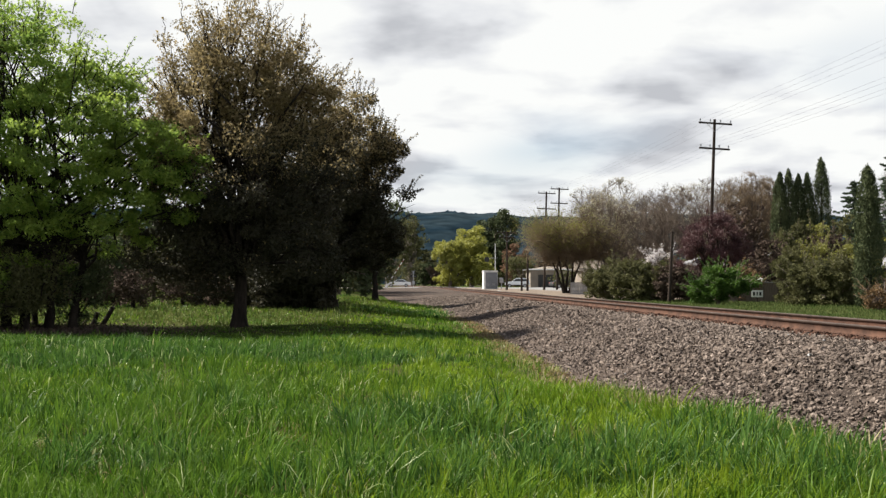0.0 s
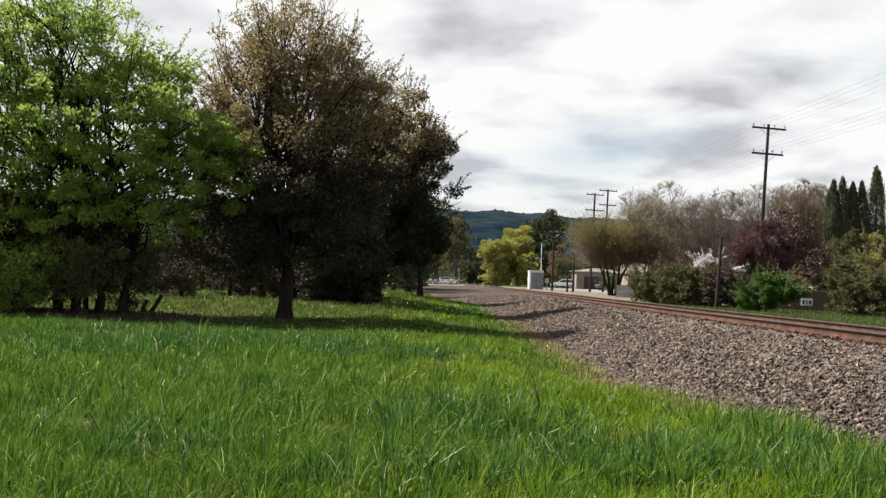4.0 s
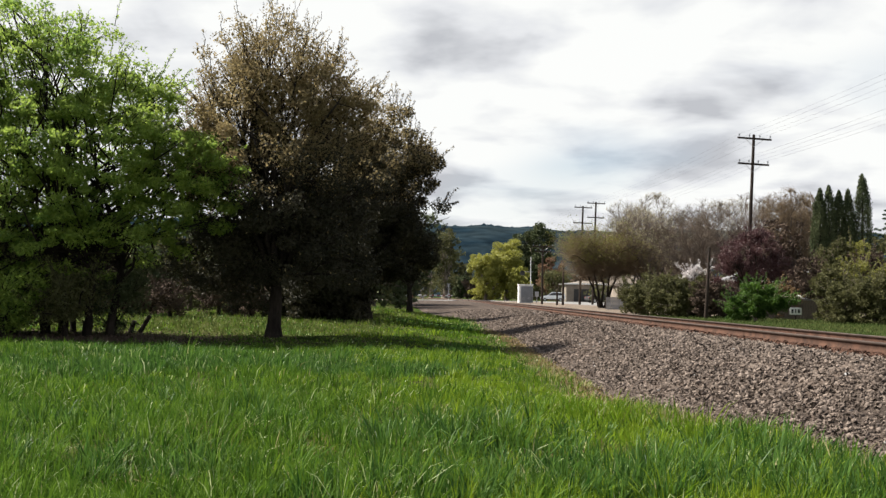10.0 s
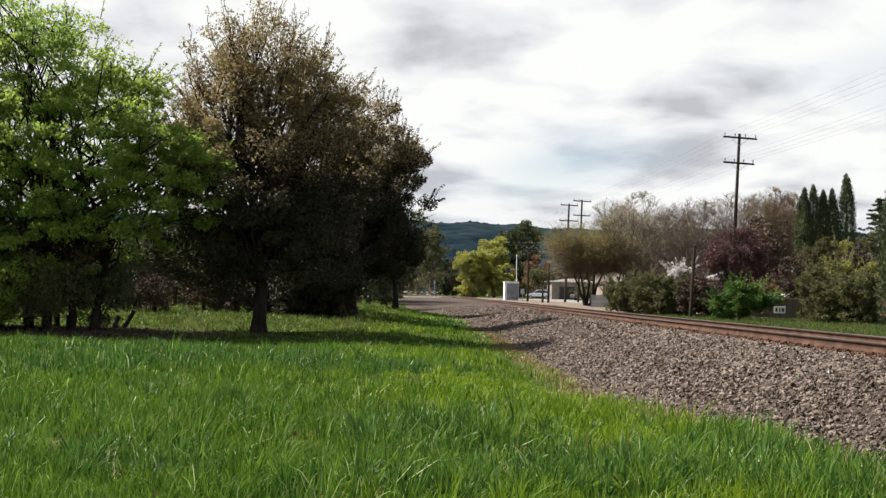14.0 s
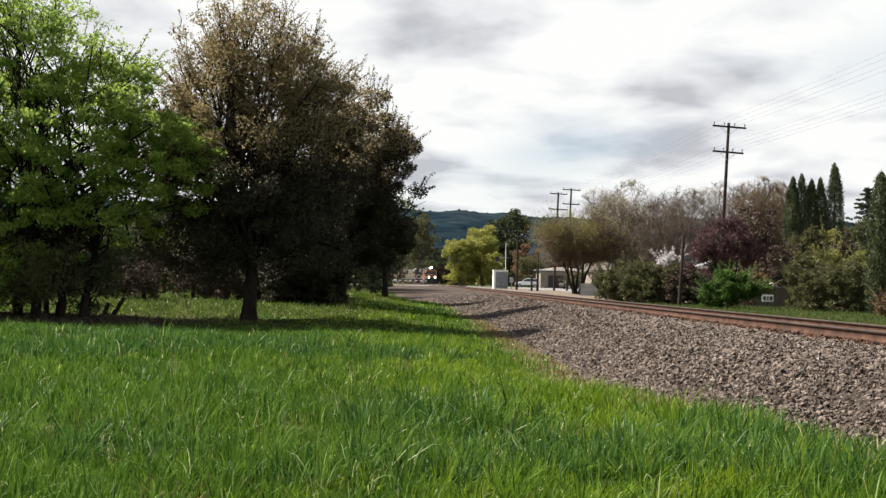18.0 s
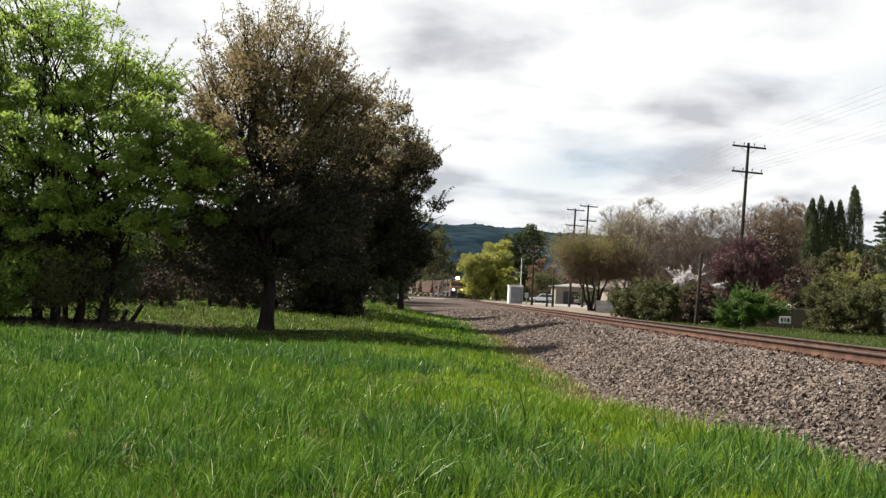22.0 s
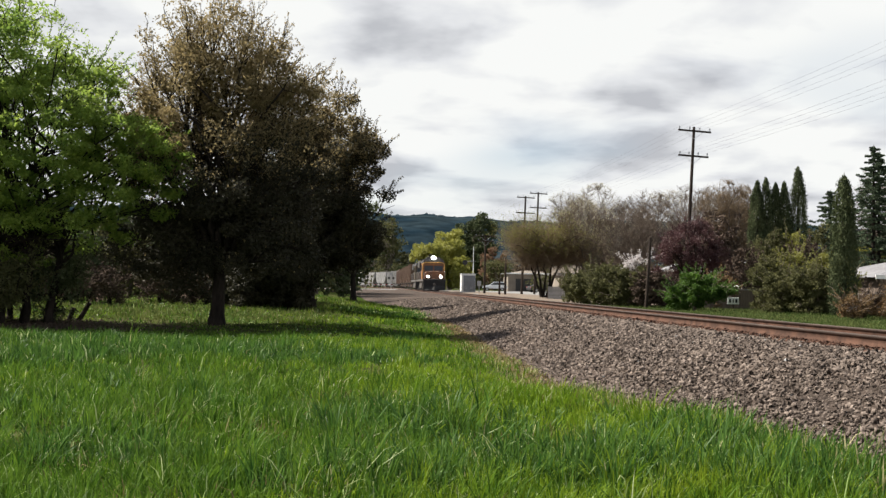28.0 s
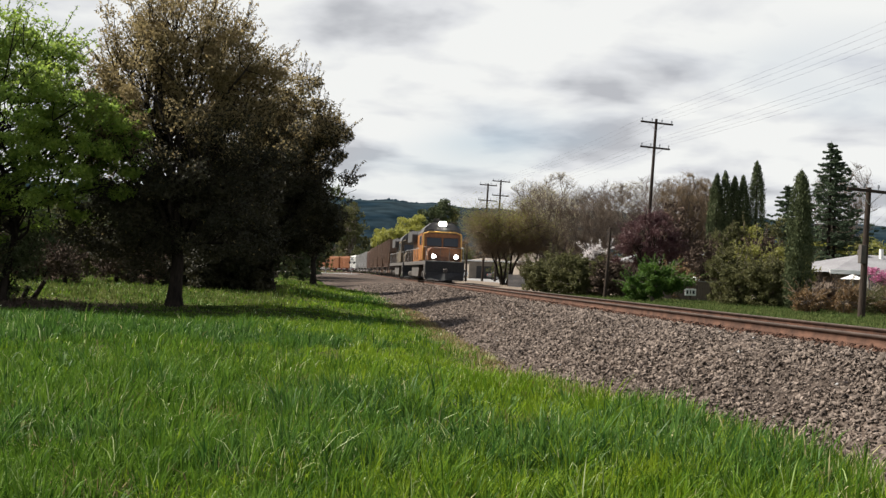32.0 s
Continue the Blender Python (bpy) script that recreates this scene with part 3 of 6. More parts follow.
def fir(x, y, height, spread, seed):
    """Long drooping branches in open tiers, each a flat spray of needles."""
    rng = np.random.default_rng(seed)
    th = thing("fir_tree", pose(x, y, gz(x, y)), "tall fir with drooping tiered blue-green branches", "fir tree")
    paths = [(np.array([[0, 0, -0.2], [0, 0, height * 0.5], [0, 0, height]]), [0.22, 0.12, 0.02])]
    C, R = [], []
    n = 96
    for k in range(n):
        h = 0.12 + 0.87 * (k + 0.5 * rng.random()) / n
        tier = 0.45 + 0.55 * abs(math.sin(h * 24.0))
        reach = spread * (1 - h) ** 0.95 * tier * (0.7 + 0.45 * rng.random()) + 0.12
        a = k * 2.4 + rng.random() * 0.6
        q = np.array([math.cos(a) * reach, math.sin(a) * reach, height * h - reach * 0.06])
        pp, rr = limb(rng, (0, 0, height * h), q, 0.035, 0.008, 7, -0.07)
        paths.append((pp, rr))
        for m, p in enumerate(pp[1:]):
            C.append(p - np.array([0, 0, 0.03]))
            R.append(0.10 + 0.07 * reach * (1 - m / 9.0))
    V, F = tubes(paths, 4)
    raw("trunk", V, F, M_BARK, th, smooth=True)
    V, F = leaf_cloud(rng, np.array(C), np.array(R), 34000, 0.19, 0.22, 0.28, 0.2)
    raw("crown", V, F, M_LEAF_FIR, th)
    return th


def shrub(name, x, y, blobs, mat, label, seed, leaves=9000, size=0.10, clumps=40, clump_r=0.45, hang=0.0, second=None, z0=None, spikes=40):
    bark = M_BARK if name == "thicket" or mat in (M_LEAF_OAK, M_LEAF_DARK, M_BRUSH) else M_BARK_GREY
    return tree(name, x, y, blobs, mat, bark, label, "shrub", trunk=(0.05, 0.5), stems=[(-0.04, 0), (0.04, 0.02), (0, -0.03)], clumps=clumps, clump_r=clump_r,
                leaves=leaves, size=size, seed=seed, limbs=16, hang=hang, second=second, z0=z0, spikes=spikes, sides=4, forks=2)


# big dark oak, sunlight on its top and left painted in as bronze leaves
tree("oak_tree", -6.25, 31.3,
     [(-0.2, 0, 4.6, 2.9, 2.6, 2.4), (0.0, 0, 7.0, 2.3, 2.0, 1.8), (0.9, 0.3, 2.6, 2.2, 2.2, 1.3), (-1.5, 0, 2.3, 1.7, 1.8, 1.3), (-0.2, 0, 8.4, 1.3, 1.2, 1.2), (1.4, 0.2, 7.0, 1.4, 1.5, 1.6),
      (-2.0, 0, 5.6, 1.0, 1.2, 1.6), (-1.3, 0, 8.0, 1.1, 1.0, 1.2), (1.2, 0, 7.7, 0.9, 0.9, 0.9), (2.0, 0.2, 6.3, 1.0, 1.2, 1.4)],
     M_LEAF_OAK, M_BARK, "large dark evergreen oak with a sunlit bronze tint on its top leaves", trunk=(0.22, 2.1), clumps=440, clump_r=0.50, leaves=165000, size=0.090, seed=3, limbs=90, spikes=900, grow=1.05, thin=(5.5, 9.0, 0.6),
     second=(M_LEAF_OAK_LIT, lambda m, r: r.random(len(m)) < 0.96 * smoothstep(3.6, 6.4, m[:, 2] - 0.25 * m[:, 0]) + 0.01))
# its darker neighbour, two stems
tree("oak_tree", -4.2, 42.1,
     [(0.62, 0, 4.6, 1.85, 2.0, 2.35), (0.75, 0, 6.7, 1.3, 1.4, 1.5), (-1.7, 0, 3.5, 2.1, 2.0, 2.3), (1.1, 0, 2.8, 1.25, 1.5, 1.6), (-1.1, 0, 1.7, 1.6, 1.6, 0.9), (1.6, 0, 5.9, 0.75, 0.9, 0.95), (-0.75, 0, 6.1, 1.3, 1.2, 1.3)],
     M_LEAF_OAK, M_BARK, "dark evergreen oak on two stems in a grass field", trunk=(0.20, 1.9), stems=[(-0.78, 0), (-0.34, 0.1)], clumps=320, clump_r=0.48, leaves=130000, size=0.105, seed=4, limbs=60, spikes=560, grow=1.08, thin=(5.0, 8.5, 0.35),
     second=(M_LEAF_OAK_LIT, lambda m, r: r.random(len(m)) < 0.65 * smoothstep(4.4, 7.6, m[:, 2]) + 0.005))
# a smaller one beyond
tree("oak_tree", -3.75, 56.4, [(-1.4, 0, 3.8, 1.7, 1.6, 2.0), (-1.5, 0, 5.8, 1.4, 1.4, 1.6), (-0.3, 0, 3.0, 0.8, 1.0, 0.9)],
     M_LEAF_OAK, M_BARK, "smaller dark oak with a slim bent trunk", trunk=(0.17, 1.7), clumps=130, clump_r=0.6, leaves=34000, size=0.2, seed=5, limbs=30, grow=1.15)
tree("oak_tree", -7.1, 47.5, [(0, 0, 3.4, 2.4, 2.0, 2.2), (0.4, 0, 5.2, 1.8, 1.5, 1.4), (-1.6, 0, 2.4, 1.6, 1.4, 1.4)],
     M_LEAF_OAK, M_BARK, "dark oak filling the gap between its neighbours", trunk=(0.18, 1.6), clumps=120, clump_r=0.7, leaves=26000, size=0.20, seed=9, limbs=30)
# light green deciduous tree, several stems
tree("green_tree", -11.77, 29.5,
     [(0.6, 0, 4.6, 3.4, 2.6, 2.3), (-0.5, 0, 6.9, 2.4, 2.0, 1.6), (2.6, 0, 4.0, 2.0, 1.8, 1.6), (-2.6, 0, 4.6, 2.2, 2.0, 2.8), (0.2, 0, 2.5, 3.4, 2.0, 0.9), (-3.2, 0.4, 2.2, 2.4, 1.8, 1.4), (-1.8, 0.2, 1.5, 2.6, 1.6, 0.6), (1.6, 0, 6.2, 1.3, 1.3, 1.0), (-1.6, 0, 7.9, 2.0, 1.6, 1.2), (-3.4, 0, 7.0, 1.6, 1.6, 1.5)],
     M_LEAF_GREEN, M_BARK, "broad tree on several stems in fresh light green leaf", trunk=(0.11, 2.3), stems=[(-0.3, 0), (0.35, 0.1), (-1.0, 0.4), (0.9, 0.5), (-1.9, 0.2)], clumps=1150, clump_r=0.34,
     leaves=150000, size=0.098, seed=6, limbs=130, shape=0.55, flat=0.55, spikes=460, grow=1.11, thin=(4.5, 9.0, 0.45))
# its taller neighbour at the field edge, unseen, added to throw shade under it
tree("green_tree", -20.8, 29.5, [(0, 0, 5.0, 2.6, 2.4, 2.4), (0.2, 0, 7.6, 1.9, 1.8, 1.4), (0.6, 0, 3.2, 2.0, 1.8, 1.2)],
     M_LEAF_GREEN, M_BARK, "unseen tree in fresh green leaf, added for its shade", trunk=(0.14, 2.0), stems=[(-0.3, 0), (0.4, 0.1)], clumps=160, clump_r=0.7, leaves=34000, size=0.17, seed=16, limbs=30, sides=5)


# ---------------------------------------------------------------- the train
def bogie(parent, y, axles, gauge=1.435, wheel_r=0.5, pitch=2.0):
    """A truck: side frames and axle boxes with their wheelsets."""
    bm = B()
    half = pitch * (axles - 1) / 2
    for s in (-1, 1):
        box(bm, s * 1.02, y, 0.62, 0.16, 2 * half + 1.0, 0.26, 0.05)
        for k in range(axles):
            box(bm, s * 1.06, y - half + k * pitch, 0.5, 0.22, 0.36, 0.36, 0.05)
        for k in range(axles - 1):
            for o in (-0.18, 0.0, 0.18):
                rod(bm, (s * 1.05, y - half + (k + 0.5) * pitch + o, 0.34), (s * 1.05, y - half + (k + 0.5) * pitch + o, 0.72), 0.07)
    box(bm, 0, y, 0.72, 2.0, 0.5, 0.24, 0.04)
    tr = part("truck", bm, M_UNDER, parent)
    for k in range(axles):
        bm = B()
        yy = y - half + k * pitch
        for s in (-1, 1):
            rod(bm, (s * 0.66, yy, wheel_r), (s * 0.79, yy, wheel_r), wheel_r, seg=22)
            rod(bm, (s * 0.64, yy, wheel_r), (s * 0.67, yy, wheel_r), wheel_r + 0.03, seg=22)
        rod(bm, (-0.7, yy, wheel_r), (0.7, yy, wheel_r), 0.09)
        part("wheelset", bm, M_UNDER, tr)


def coupler(parent, y, s):
    bm = B()
    box(bm, 0, y + s * 0.25, 0.86, 0.16, 0.6, 0.18, 0.03)
    box(bm, 0, y + s * 0.58, 0.86, 0.30, 0.22, 0.28, 0.06)
    part("coupler", bm, M_UNDER, parent)


def locomotive(label, lights, paint):
    """Six-axle road diesel; +y is forward, the origin on the rail top under its middle."""
    L = 22.3
    th = thing("locomotive", pose(0, 0, 0), label, "locomotive")
    h = L / 2
    bm = B()
    box(bm, 0, 0, 1.42, 2.95, L - 1.0, 0.30, 0.03)
    part("underframe", bm, M_UNDER, th)
    bm = B()
    prism(bm, [(-3.3, 1.25), (3.3, 1.25), (3.4, 0.9), (2.9, 0.35), (-2.9, 0.35), (-3.4, 0.9)], -1.3, 1.3)
    part("fuel_tank", bm, M_UNDER, th)
    bogie(th, 6.9, 3)
    bogie(th, -6.9, 3)
    coupler(th, h - 0.5, 1)
    coupler(th, -h + 0.5, -1)
    # pilot with plough
    bm = B()
    box(bm, 0, h - 0.55, 1.10, 2.95, 0.20, 0.92, 0.06)
    part("pilot", bm, M_BLACK, th)
    bm = B()
    v = [bm.verts.new(c) for c in ((-1.4, h - 0.45, 0.72), (1.4, h - 0.45, 0.72), (0, h - 0.15, 0.72), (-1.45, h - 0.35, 0.14), (1.45, h - 0.35, 0.14), (0, h + 0.15, 0.14))]
    for f in ((0, 2, 5, 3), (2, 1, 4, 5), (0, 1, 2), (3, 5, 4), (0, 3, 4, 1)):
        bm.faces.new([v[i] for i in f])
    part("snow_plough", bm, M_BLACK, th)
    for s in (-1, 1):
        bm = B()
        for k in range(4):
            box(bm, s * 1.28, h - 1.15, 0.40 + 0.30 * k, 0.40, 0.62, 0.04, 0.01)
        box(bm, s * 1.47, h - 1.15, 0.85, 0.03, 0.66, 1.1)
        part("steps", bm, M_UNDER, th)
    # nose, cab, hoods
    bm = B()
    pr = [(-1.28, 1.57), (-1.28, 2.30), (-1.08, 2.58), (-0.5, 2.66), (0.5, 2.66), (1.08, 2.58), (1.28, 2.30), (1.28, 1.57)]
    fr = [bm.verts.new((x * 0.96, h - 1.05 - (z - 1.57) * 0.10, z - 0.08 * (z > 2.2))) for x, z in pr]
    bk = [bm.verts.new((x, h - 2.9, z)) for x, z in pr]
    bm.faces.new(fr)
    bm.faces.new(bk[::-1])
    for i in range(8):
        bm.faces.new((fr[i], bk[i], bk[(i + 1) % 8], fr[(i + 1) % 8]))
    bmesh.ops.recalc_face_normals(bm, faces=bm.faces[:])
    bmesh.ops.bevel(bm, geom=bm.edges[:], offset=0.05, segments=2, affect="EDGES")
    part("nose", bm, M_NOSE if lights else paint, th)
    bm = B()
    prism(bm, [(h - 2.55, 1.57), (h - 2.55, 2.6), (h - 2.85, 3.74), (h - 5.6, 3.74), (h - 5.6, 1.57)], -1.53, 1.53)
    bmesh.ops.bevel(bm, geom=bm.edges[:], offset=0.06, segments=2, affect="EDGES")
    cab = part("cab", bm, paint, th)
    bm = B()
    pr = [(-1.52, 3.68), (-1.34, 4.12), (-0.80, 4.56), (0.80, 4.56), (1.34, 4.12), (1.52, 3.68)]
    a = [bm.verts.new((x, h - 2.80 - (z - 3.68) * 0.3, z)) for x, z in pr]
    b = [bm.verts.new((x, h - 5.62, z)) for x, z in pr]
    bm.faces.new(a)
    bm.faces.new(b[::-1])
    for i in range(6):
        bm.faces.new((a[i], b[i], b[(i + 1) % 6], a[(i + 1) % 6]))
    bmesh.ops.recalc_face_normals(bm, faces=bm.faces[:])
    bmesh.ops.bevel(bm, geom=bm.edges[:], offset=0.05, segments=2, affect="EDGES")
    part("roof", bm, M_LOCOGREY, cab)
    for s in (-1, 1):
        bm = B()
        box(bm, s * 0.64, h - 2.635, 3.02, 1.14, 0.05, 0.70, 0.05, 0, 14.8)
        part("windscreen", bm, M_CARGLASS, cab)
        bm = B()
        box(bm, s * 1.52, h - 4.3, 3.15, 0.05, 1.5, 0.72, 0.02)
        part("side_window", bm, M_GLASS, cab)
        bm = B()
        box(bm, s * 0.86, h - 2.86, 3.96, 0.46, 0.14, 0.18, 0.02)
        part("number_board", bm, M_LOCOGREY, cab)
    bm = B()
    box(bm, 0, h - 3.04, 4.44, 0.60, 0.34, 0.36, 0.06)
    hl = part("headlight", bm, M_LOCOGREY, cab)
    if lights:
        bm = B()
        for s in (-0.11, 0.11):
            rod(bm, (s, h - 2.92, 4.46), (s, h - 2.84, 4.46), 0.17, seg=16)
        part("headlight_lens", bm, M_LAMP, cab, "bright white twin headlight")
    for s in (-1, 1):
        bm = B()
        box(bm, s * 0.84, h - 0.72, 1.86, 0.34, 0.26, 0.34, 0.05)
        dl = part("ditch_light", bm, M_LOCOGREY, th)
        if lights:
            bm = B()
            rod(bm, (s * 0.84, h - 0.60, 1.90), (s * 0.84, h - 0.55, 1.90), 0.135, seg=16)
            part("lens", bm, M_LAMP, dl, "lit white lens")
    bm = B()
    box(bm, 0, -1.2, 2.75, 1.75, 13.2, 2.35, 0.10)
    part("long_hood", bm, paint, th)
    bm = B()
    box(bm, 0, -1.2, 4.02, 1.70, 13.0, 0.34, 0.08)
    for k in range(3):
        rod(bm, (0, -6.4 + 1.5 * k, 4.1), (0, -6.4 + 1.5 * k, 4.44), 0.62, seg=20)
    box(bm, 0, 1.0, 4.25, 0.9, 1.4, 0.22, 0.05)
    part("hood_roof", bm, M_LOCOGREY, th)
    bm = B()
    prism(bm, [(-8.6, 3.35), (-3.6, 3.35), (-3.6, 4.0), (-4.0, 4.3), (-8.2, 4.3), (-8.6, 4.0)], -1.35, 1.35)
    part("radiator", bm, M_LOCOGREY, th)
    for s in (-1, 1):
        for k in range(8):
            bm = B()
            box(bm, s * 0.885, -7.0 + k * 1.5, 2.7, 0.03, 1.2, 1.7, 0.01)
            part("hood_door", bm, paint, th)
        bm = B()
        for k in range(12):
            yy = -h + 1.2 + k * 1.85
            rod(bm, (s * 1.42, yy, 1.57), (s * 1.42, yy, 2.62), 0.02, seg=6)
        rod(bm, (s * 1.42, -h + 1.2, 2.62), (s * 1.42, h - 1.0, 2.62), 0.022, seg=6)
        part("handrail", bm, M_CAR_GREY, th)
    for s in (-1, 1):
        bm = B()
        for x in (0.35, 1.35):
            rod(bm, (s * x, h - 0.72, 1.57), (s * x, h - 0.72, 2.55), 0.02, seg=6)
        rod(bm, (s * 0.35, h - 0.72, 2.55), (s * 1.35, h - 0.72, 2.55), 0.022, seg=6)
        part("front_handrail", bm, M_LOCOGREY, th)
    bm = B()
    for k in range(3):
        rod(bm, (0.25 + 0.15 * k, h - 4.1, 4.76), (0.25 + 0.15 * k, h - 3.6, 4.80), 0.03, 0.09, 10)
    box(bm, 0.4, h - 4.1, 4.70, 0.5, 0.1, 0.1)
    part("horn", bm, M_UNDER, cab)
    # pale edge round the cab front
    bm = B()
    for s in (-1, 1):
        box(bm, s * 1.47, h - 2.53 - 0.05, 2.1, 0.13, 0.06, 1.06, 0.02)
        box(bm, s * 1.46, h - 2.66, 3.12, 0.12, 0.06, 1.10, 0.02, 0, 14.8)
        rod(bm, (s * 1.46, h - 2.80, 3.64), (s * 1.05, h - 2.84, 3.80), 0.06, seg=6)
    rod(bm, (-1.05, h - 2.84, 3.80), (1.05, h - 2.84, 3.80), 0.065, seg=6)
    part("cab_edge", bm, M_PALEYELLOW if lights else paint, cab, "pale yellow rounded edge of the cab front")
    return th


def boxcar(mat, label, L=16.5, H=4.25):
    th = thing("boxcar", pose(0, 0, 0), label, "freight car", "freight cars of the train")
    h = L / 2
    bm = B()
    box(bm, 0, 0, (H + 1.1) / 2, 2.9, L - 1.2, H - 1.1, 0.04)
    part("body", bm, mat, th)
    bm = B()
    prism(bm, [(-h + 0.5, H - 0.02), (-h + 0.5, H + 0.10), (h - 0.5, H + 0.10), (h - 0.5, H - 0.02)], -1.48, 1.48)
    box(bm, 0, 0, H + 0.16, 1.6, L - 1.2, 0.12, 0.03)
    part("roof", bm, mat, th)
    for s in (-1, 1):
        bm = B()
        box(bm, s * 1.50, 0, 2.6, 0.10, 3.0, 2.9, 0.03)
        for k in range(4):
            rod(bm, (s * 1.57, -1.1 + 0.75 * k, 1.2), (s * 1.57, -1.1 + 0.75 * k, 4.0), 0.03, seg=6)
        part("door", bm, mat, th)
        for k in range(16):
            yy = -h + 0.9 + k * (L - 1.8) / 15
            if abs(yy) > 1.7:
                bm = B()
                box(bm, s * 1.49, yy, 2.65, 0.10, 0.16, 2.95, 0.02)
                part("rib", bm, mat, th)
        for k in range(6):
            bm = B()
            rod(bm, (s * 1.25, h - 0.5, 1.4 + 0.45 * k), (s * 0.8, h - 0.5, 1.4 + 0.45 * k), 0.02, seg=5)
            part("ladder_rung", bm, M_UNDER, th)
    bm = B()
    box(bm, 0, 0, 1.0, 2.5, L - 0.8, 0.28, 0.03)
    part("sill", bm, M_UNDER, th)
    bogie(th, h - 2.4, 2, wheel_r=0.44, pitch=1.75)
    bogie(th, -h + 2.4, 2, wheel_r=0.44, pitch=1.75)
    coupler(th, h - 0.6, 1)
    coupler(th, -h + 0.6, -1)
    return th


def hopper(mat, label, L=16.0, H=4.5):
    th = thing("covered_hopper", pose(0, 0, 0), label, "freight car", "freight cars of the train")
    h = L / 2
    bm = B()
    prism(bm, [(-h + 0.7, H), (-h + 0.7, 3.0), (-h + 2.6, 1.25), (h - 2.6, 1.25), (h - 0.7, 3.0), (h - 0.7, H)], -1.45, 1.45)
    part("body", bm, mat, th)
    for k in range(3):
        bm = B()
        yy = (k - 1) * 4.0
        prism(bm, [(yy - 1.7, 1.3), (yy - 0.5, 0.45), (yy + 0.5, 0.45), (yy + 1.7, 1.3)], -1.1, 1.1)
        part("discharge_chute", bm, mat, th)
    for s in (-1, 1):
        for k in range(14):
            yy = -h + 1.2 + k * (L - 2.4) / 13
            z0 = max(1.3, 3.1 - (yy + h - 0.7) * 0.92, 3.1 - (h - 0.7 - yy) * 0.92)
            bm = B()
            box(bm, s * 1.48, yy, (H + z0) / 2, 0.12, 0.12, H - z0, 0.02)
            part("rib", bm, mat, th)
    bm = B()
    box(bm, 0, 0, H + 0.14, 0.9, L - 1.6, 0.10, 0.02)
    for k in range(4):
        rod(bm, (0, -5 + 3.3 * k, H), (0, -5 + 3.3 * k, H + 0.25), 0.45, seg=14)
    part("roof_walk", bm, M_UNDER, th)
    bm = B()
    box(bm, 0, 0, 1.02, 0.7, L - 0.8, 0.26, 0.03)
    for s in (-1, 1):
        box(bm, 0, s * (h - 0.9), 1.05, 2.8, 0.5, 0.22, 0.03)
        for x in (-1.2, 1.2):
            rod(bm, (x, s * (h - 0.75), 1.1), (x, s * (h - 0.75), 3.2), 0.05, seg=6)
    part("sill", bm, M_UNDER, th)
    bogie(th, h - 2.0, 2, wheel_r=0.44, pitch=1.75)
    bogie(th, -h + 2.0, 2, wheel_r=0.44, pitch=1.75)
    coupler(th, h - 0.6, 1)
    coupler(th, -h + 0.6, -1)
    return th


lead = locomotive("yellow and grey diesel locomotive with blazing headlights leading a train", True, M_YELLOW)
second = locomotive("dark diesel locomotive coupled behind the leader", False, M_LOCODARK)
bx = boxcar(M_CAR_BROWN, "rust-brown ribbed steel boxcar")
hp = hopper(M_CAR_TAN, "dusty tan ribbed covered hopper car")
hg = hopper(M_CAR_GREY, "pale grey ribbed covered hopper car")
rw = boxcar(M_CAR_WHITE, "white refrigerator car in the train", 18.0, 4.5)
ro = boxcar(M_CAR_ORANGE, "faded orange ribbed steel boxcar", 16.5, 4.4)
ORDER = [hp] + [copy_thing(hp, pose(0, 0, 0)) for _ in range(3)] + [bx, hg] + [copy_thing(hg, pose(0, 0, 0)) for _ in range(3)] + [rw, ro] + [copy_thing(ro, pose(0, 0, 0)) for _ in range(2)] + [copy_thing(bx, pose(0, 0, 0))]
TRAIN = [(lead, 22.3), (second, 22.3)] + [(o, 18.0 if o.name.startswith("boxcar") and o is rw else (16.5 if o.name.startswith("boxcar") else 16.0)) for o in ORDER]

# distance along the track, from y = -120 away from the camera
_arc = np.concatenate([[0], np.cumsum(np.hypot(np.diff(_fy), np.diff(_fx)))])


def on_track(s):
    """Place and heading at s metres along the track, for a thing that runs towards the camera."""
    y = float(np.interp(s, _arc, _fy))
    x = float(track_x(y))
    dx = float(track_x(y - 3) - track_x(y + 3))
    return pose(x, y, RAIL_TOP, 0, 0, 180 + math.degrees(math.atan2(dx, 6.0)))


SPEED, FRONT_Y_END = 14.53, 75.4


def motions():
    end = float(np.interp(FRONT_Y_END, _fy, _arc))
    back = 0.0
    for ob, length in TRAIN:
        rows = []
        for k in range(0, 33, 2):
            s = end + SPEED * (32 - k) + back + length / 2
            rows.append((float(k), on_track(s)))
        walk(ob, rows)
        back += length + 0.9
    # the gate comes down, the white car drives off
    gx_, gy_, gz_ = 0.2, -0.35, 1.05
    walk(gate, [(t, pose(gx_, gy_, gz_, 0, -a, 0)) for t, a in ((0.0, 57), (0.5, 51), (1.0, 44), (1.5, 37), (2.0, 29), (2.5, 21), (3.0, 13), (3.5, 6), (4.0, 0), (4.5, 0), (18.0, 0), (32.0, 0))])
    cx, cy, cz = white_car.matrix_basis.translation
    walk(white_car, [(t, pose(cx - d, cy + 0.02 * d, cz, 0, 0, 181.2)) for t, d in ((0.0, 0), (2.0, 0), (5.2, 0), (5.6, 0.3), (6.0, 1.2), (6.5, 3.2), (7.0, 6.3), (7.5, 10.0), (8.0, 14.0), (10.0, 32.0), (13.0, 62.0), (18.0, 110.0), (32.0, 122.0))])


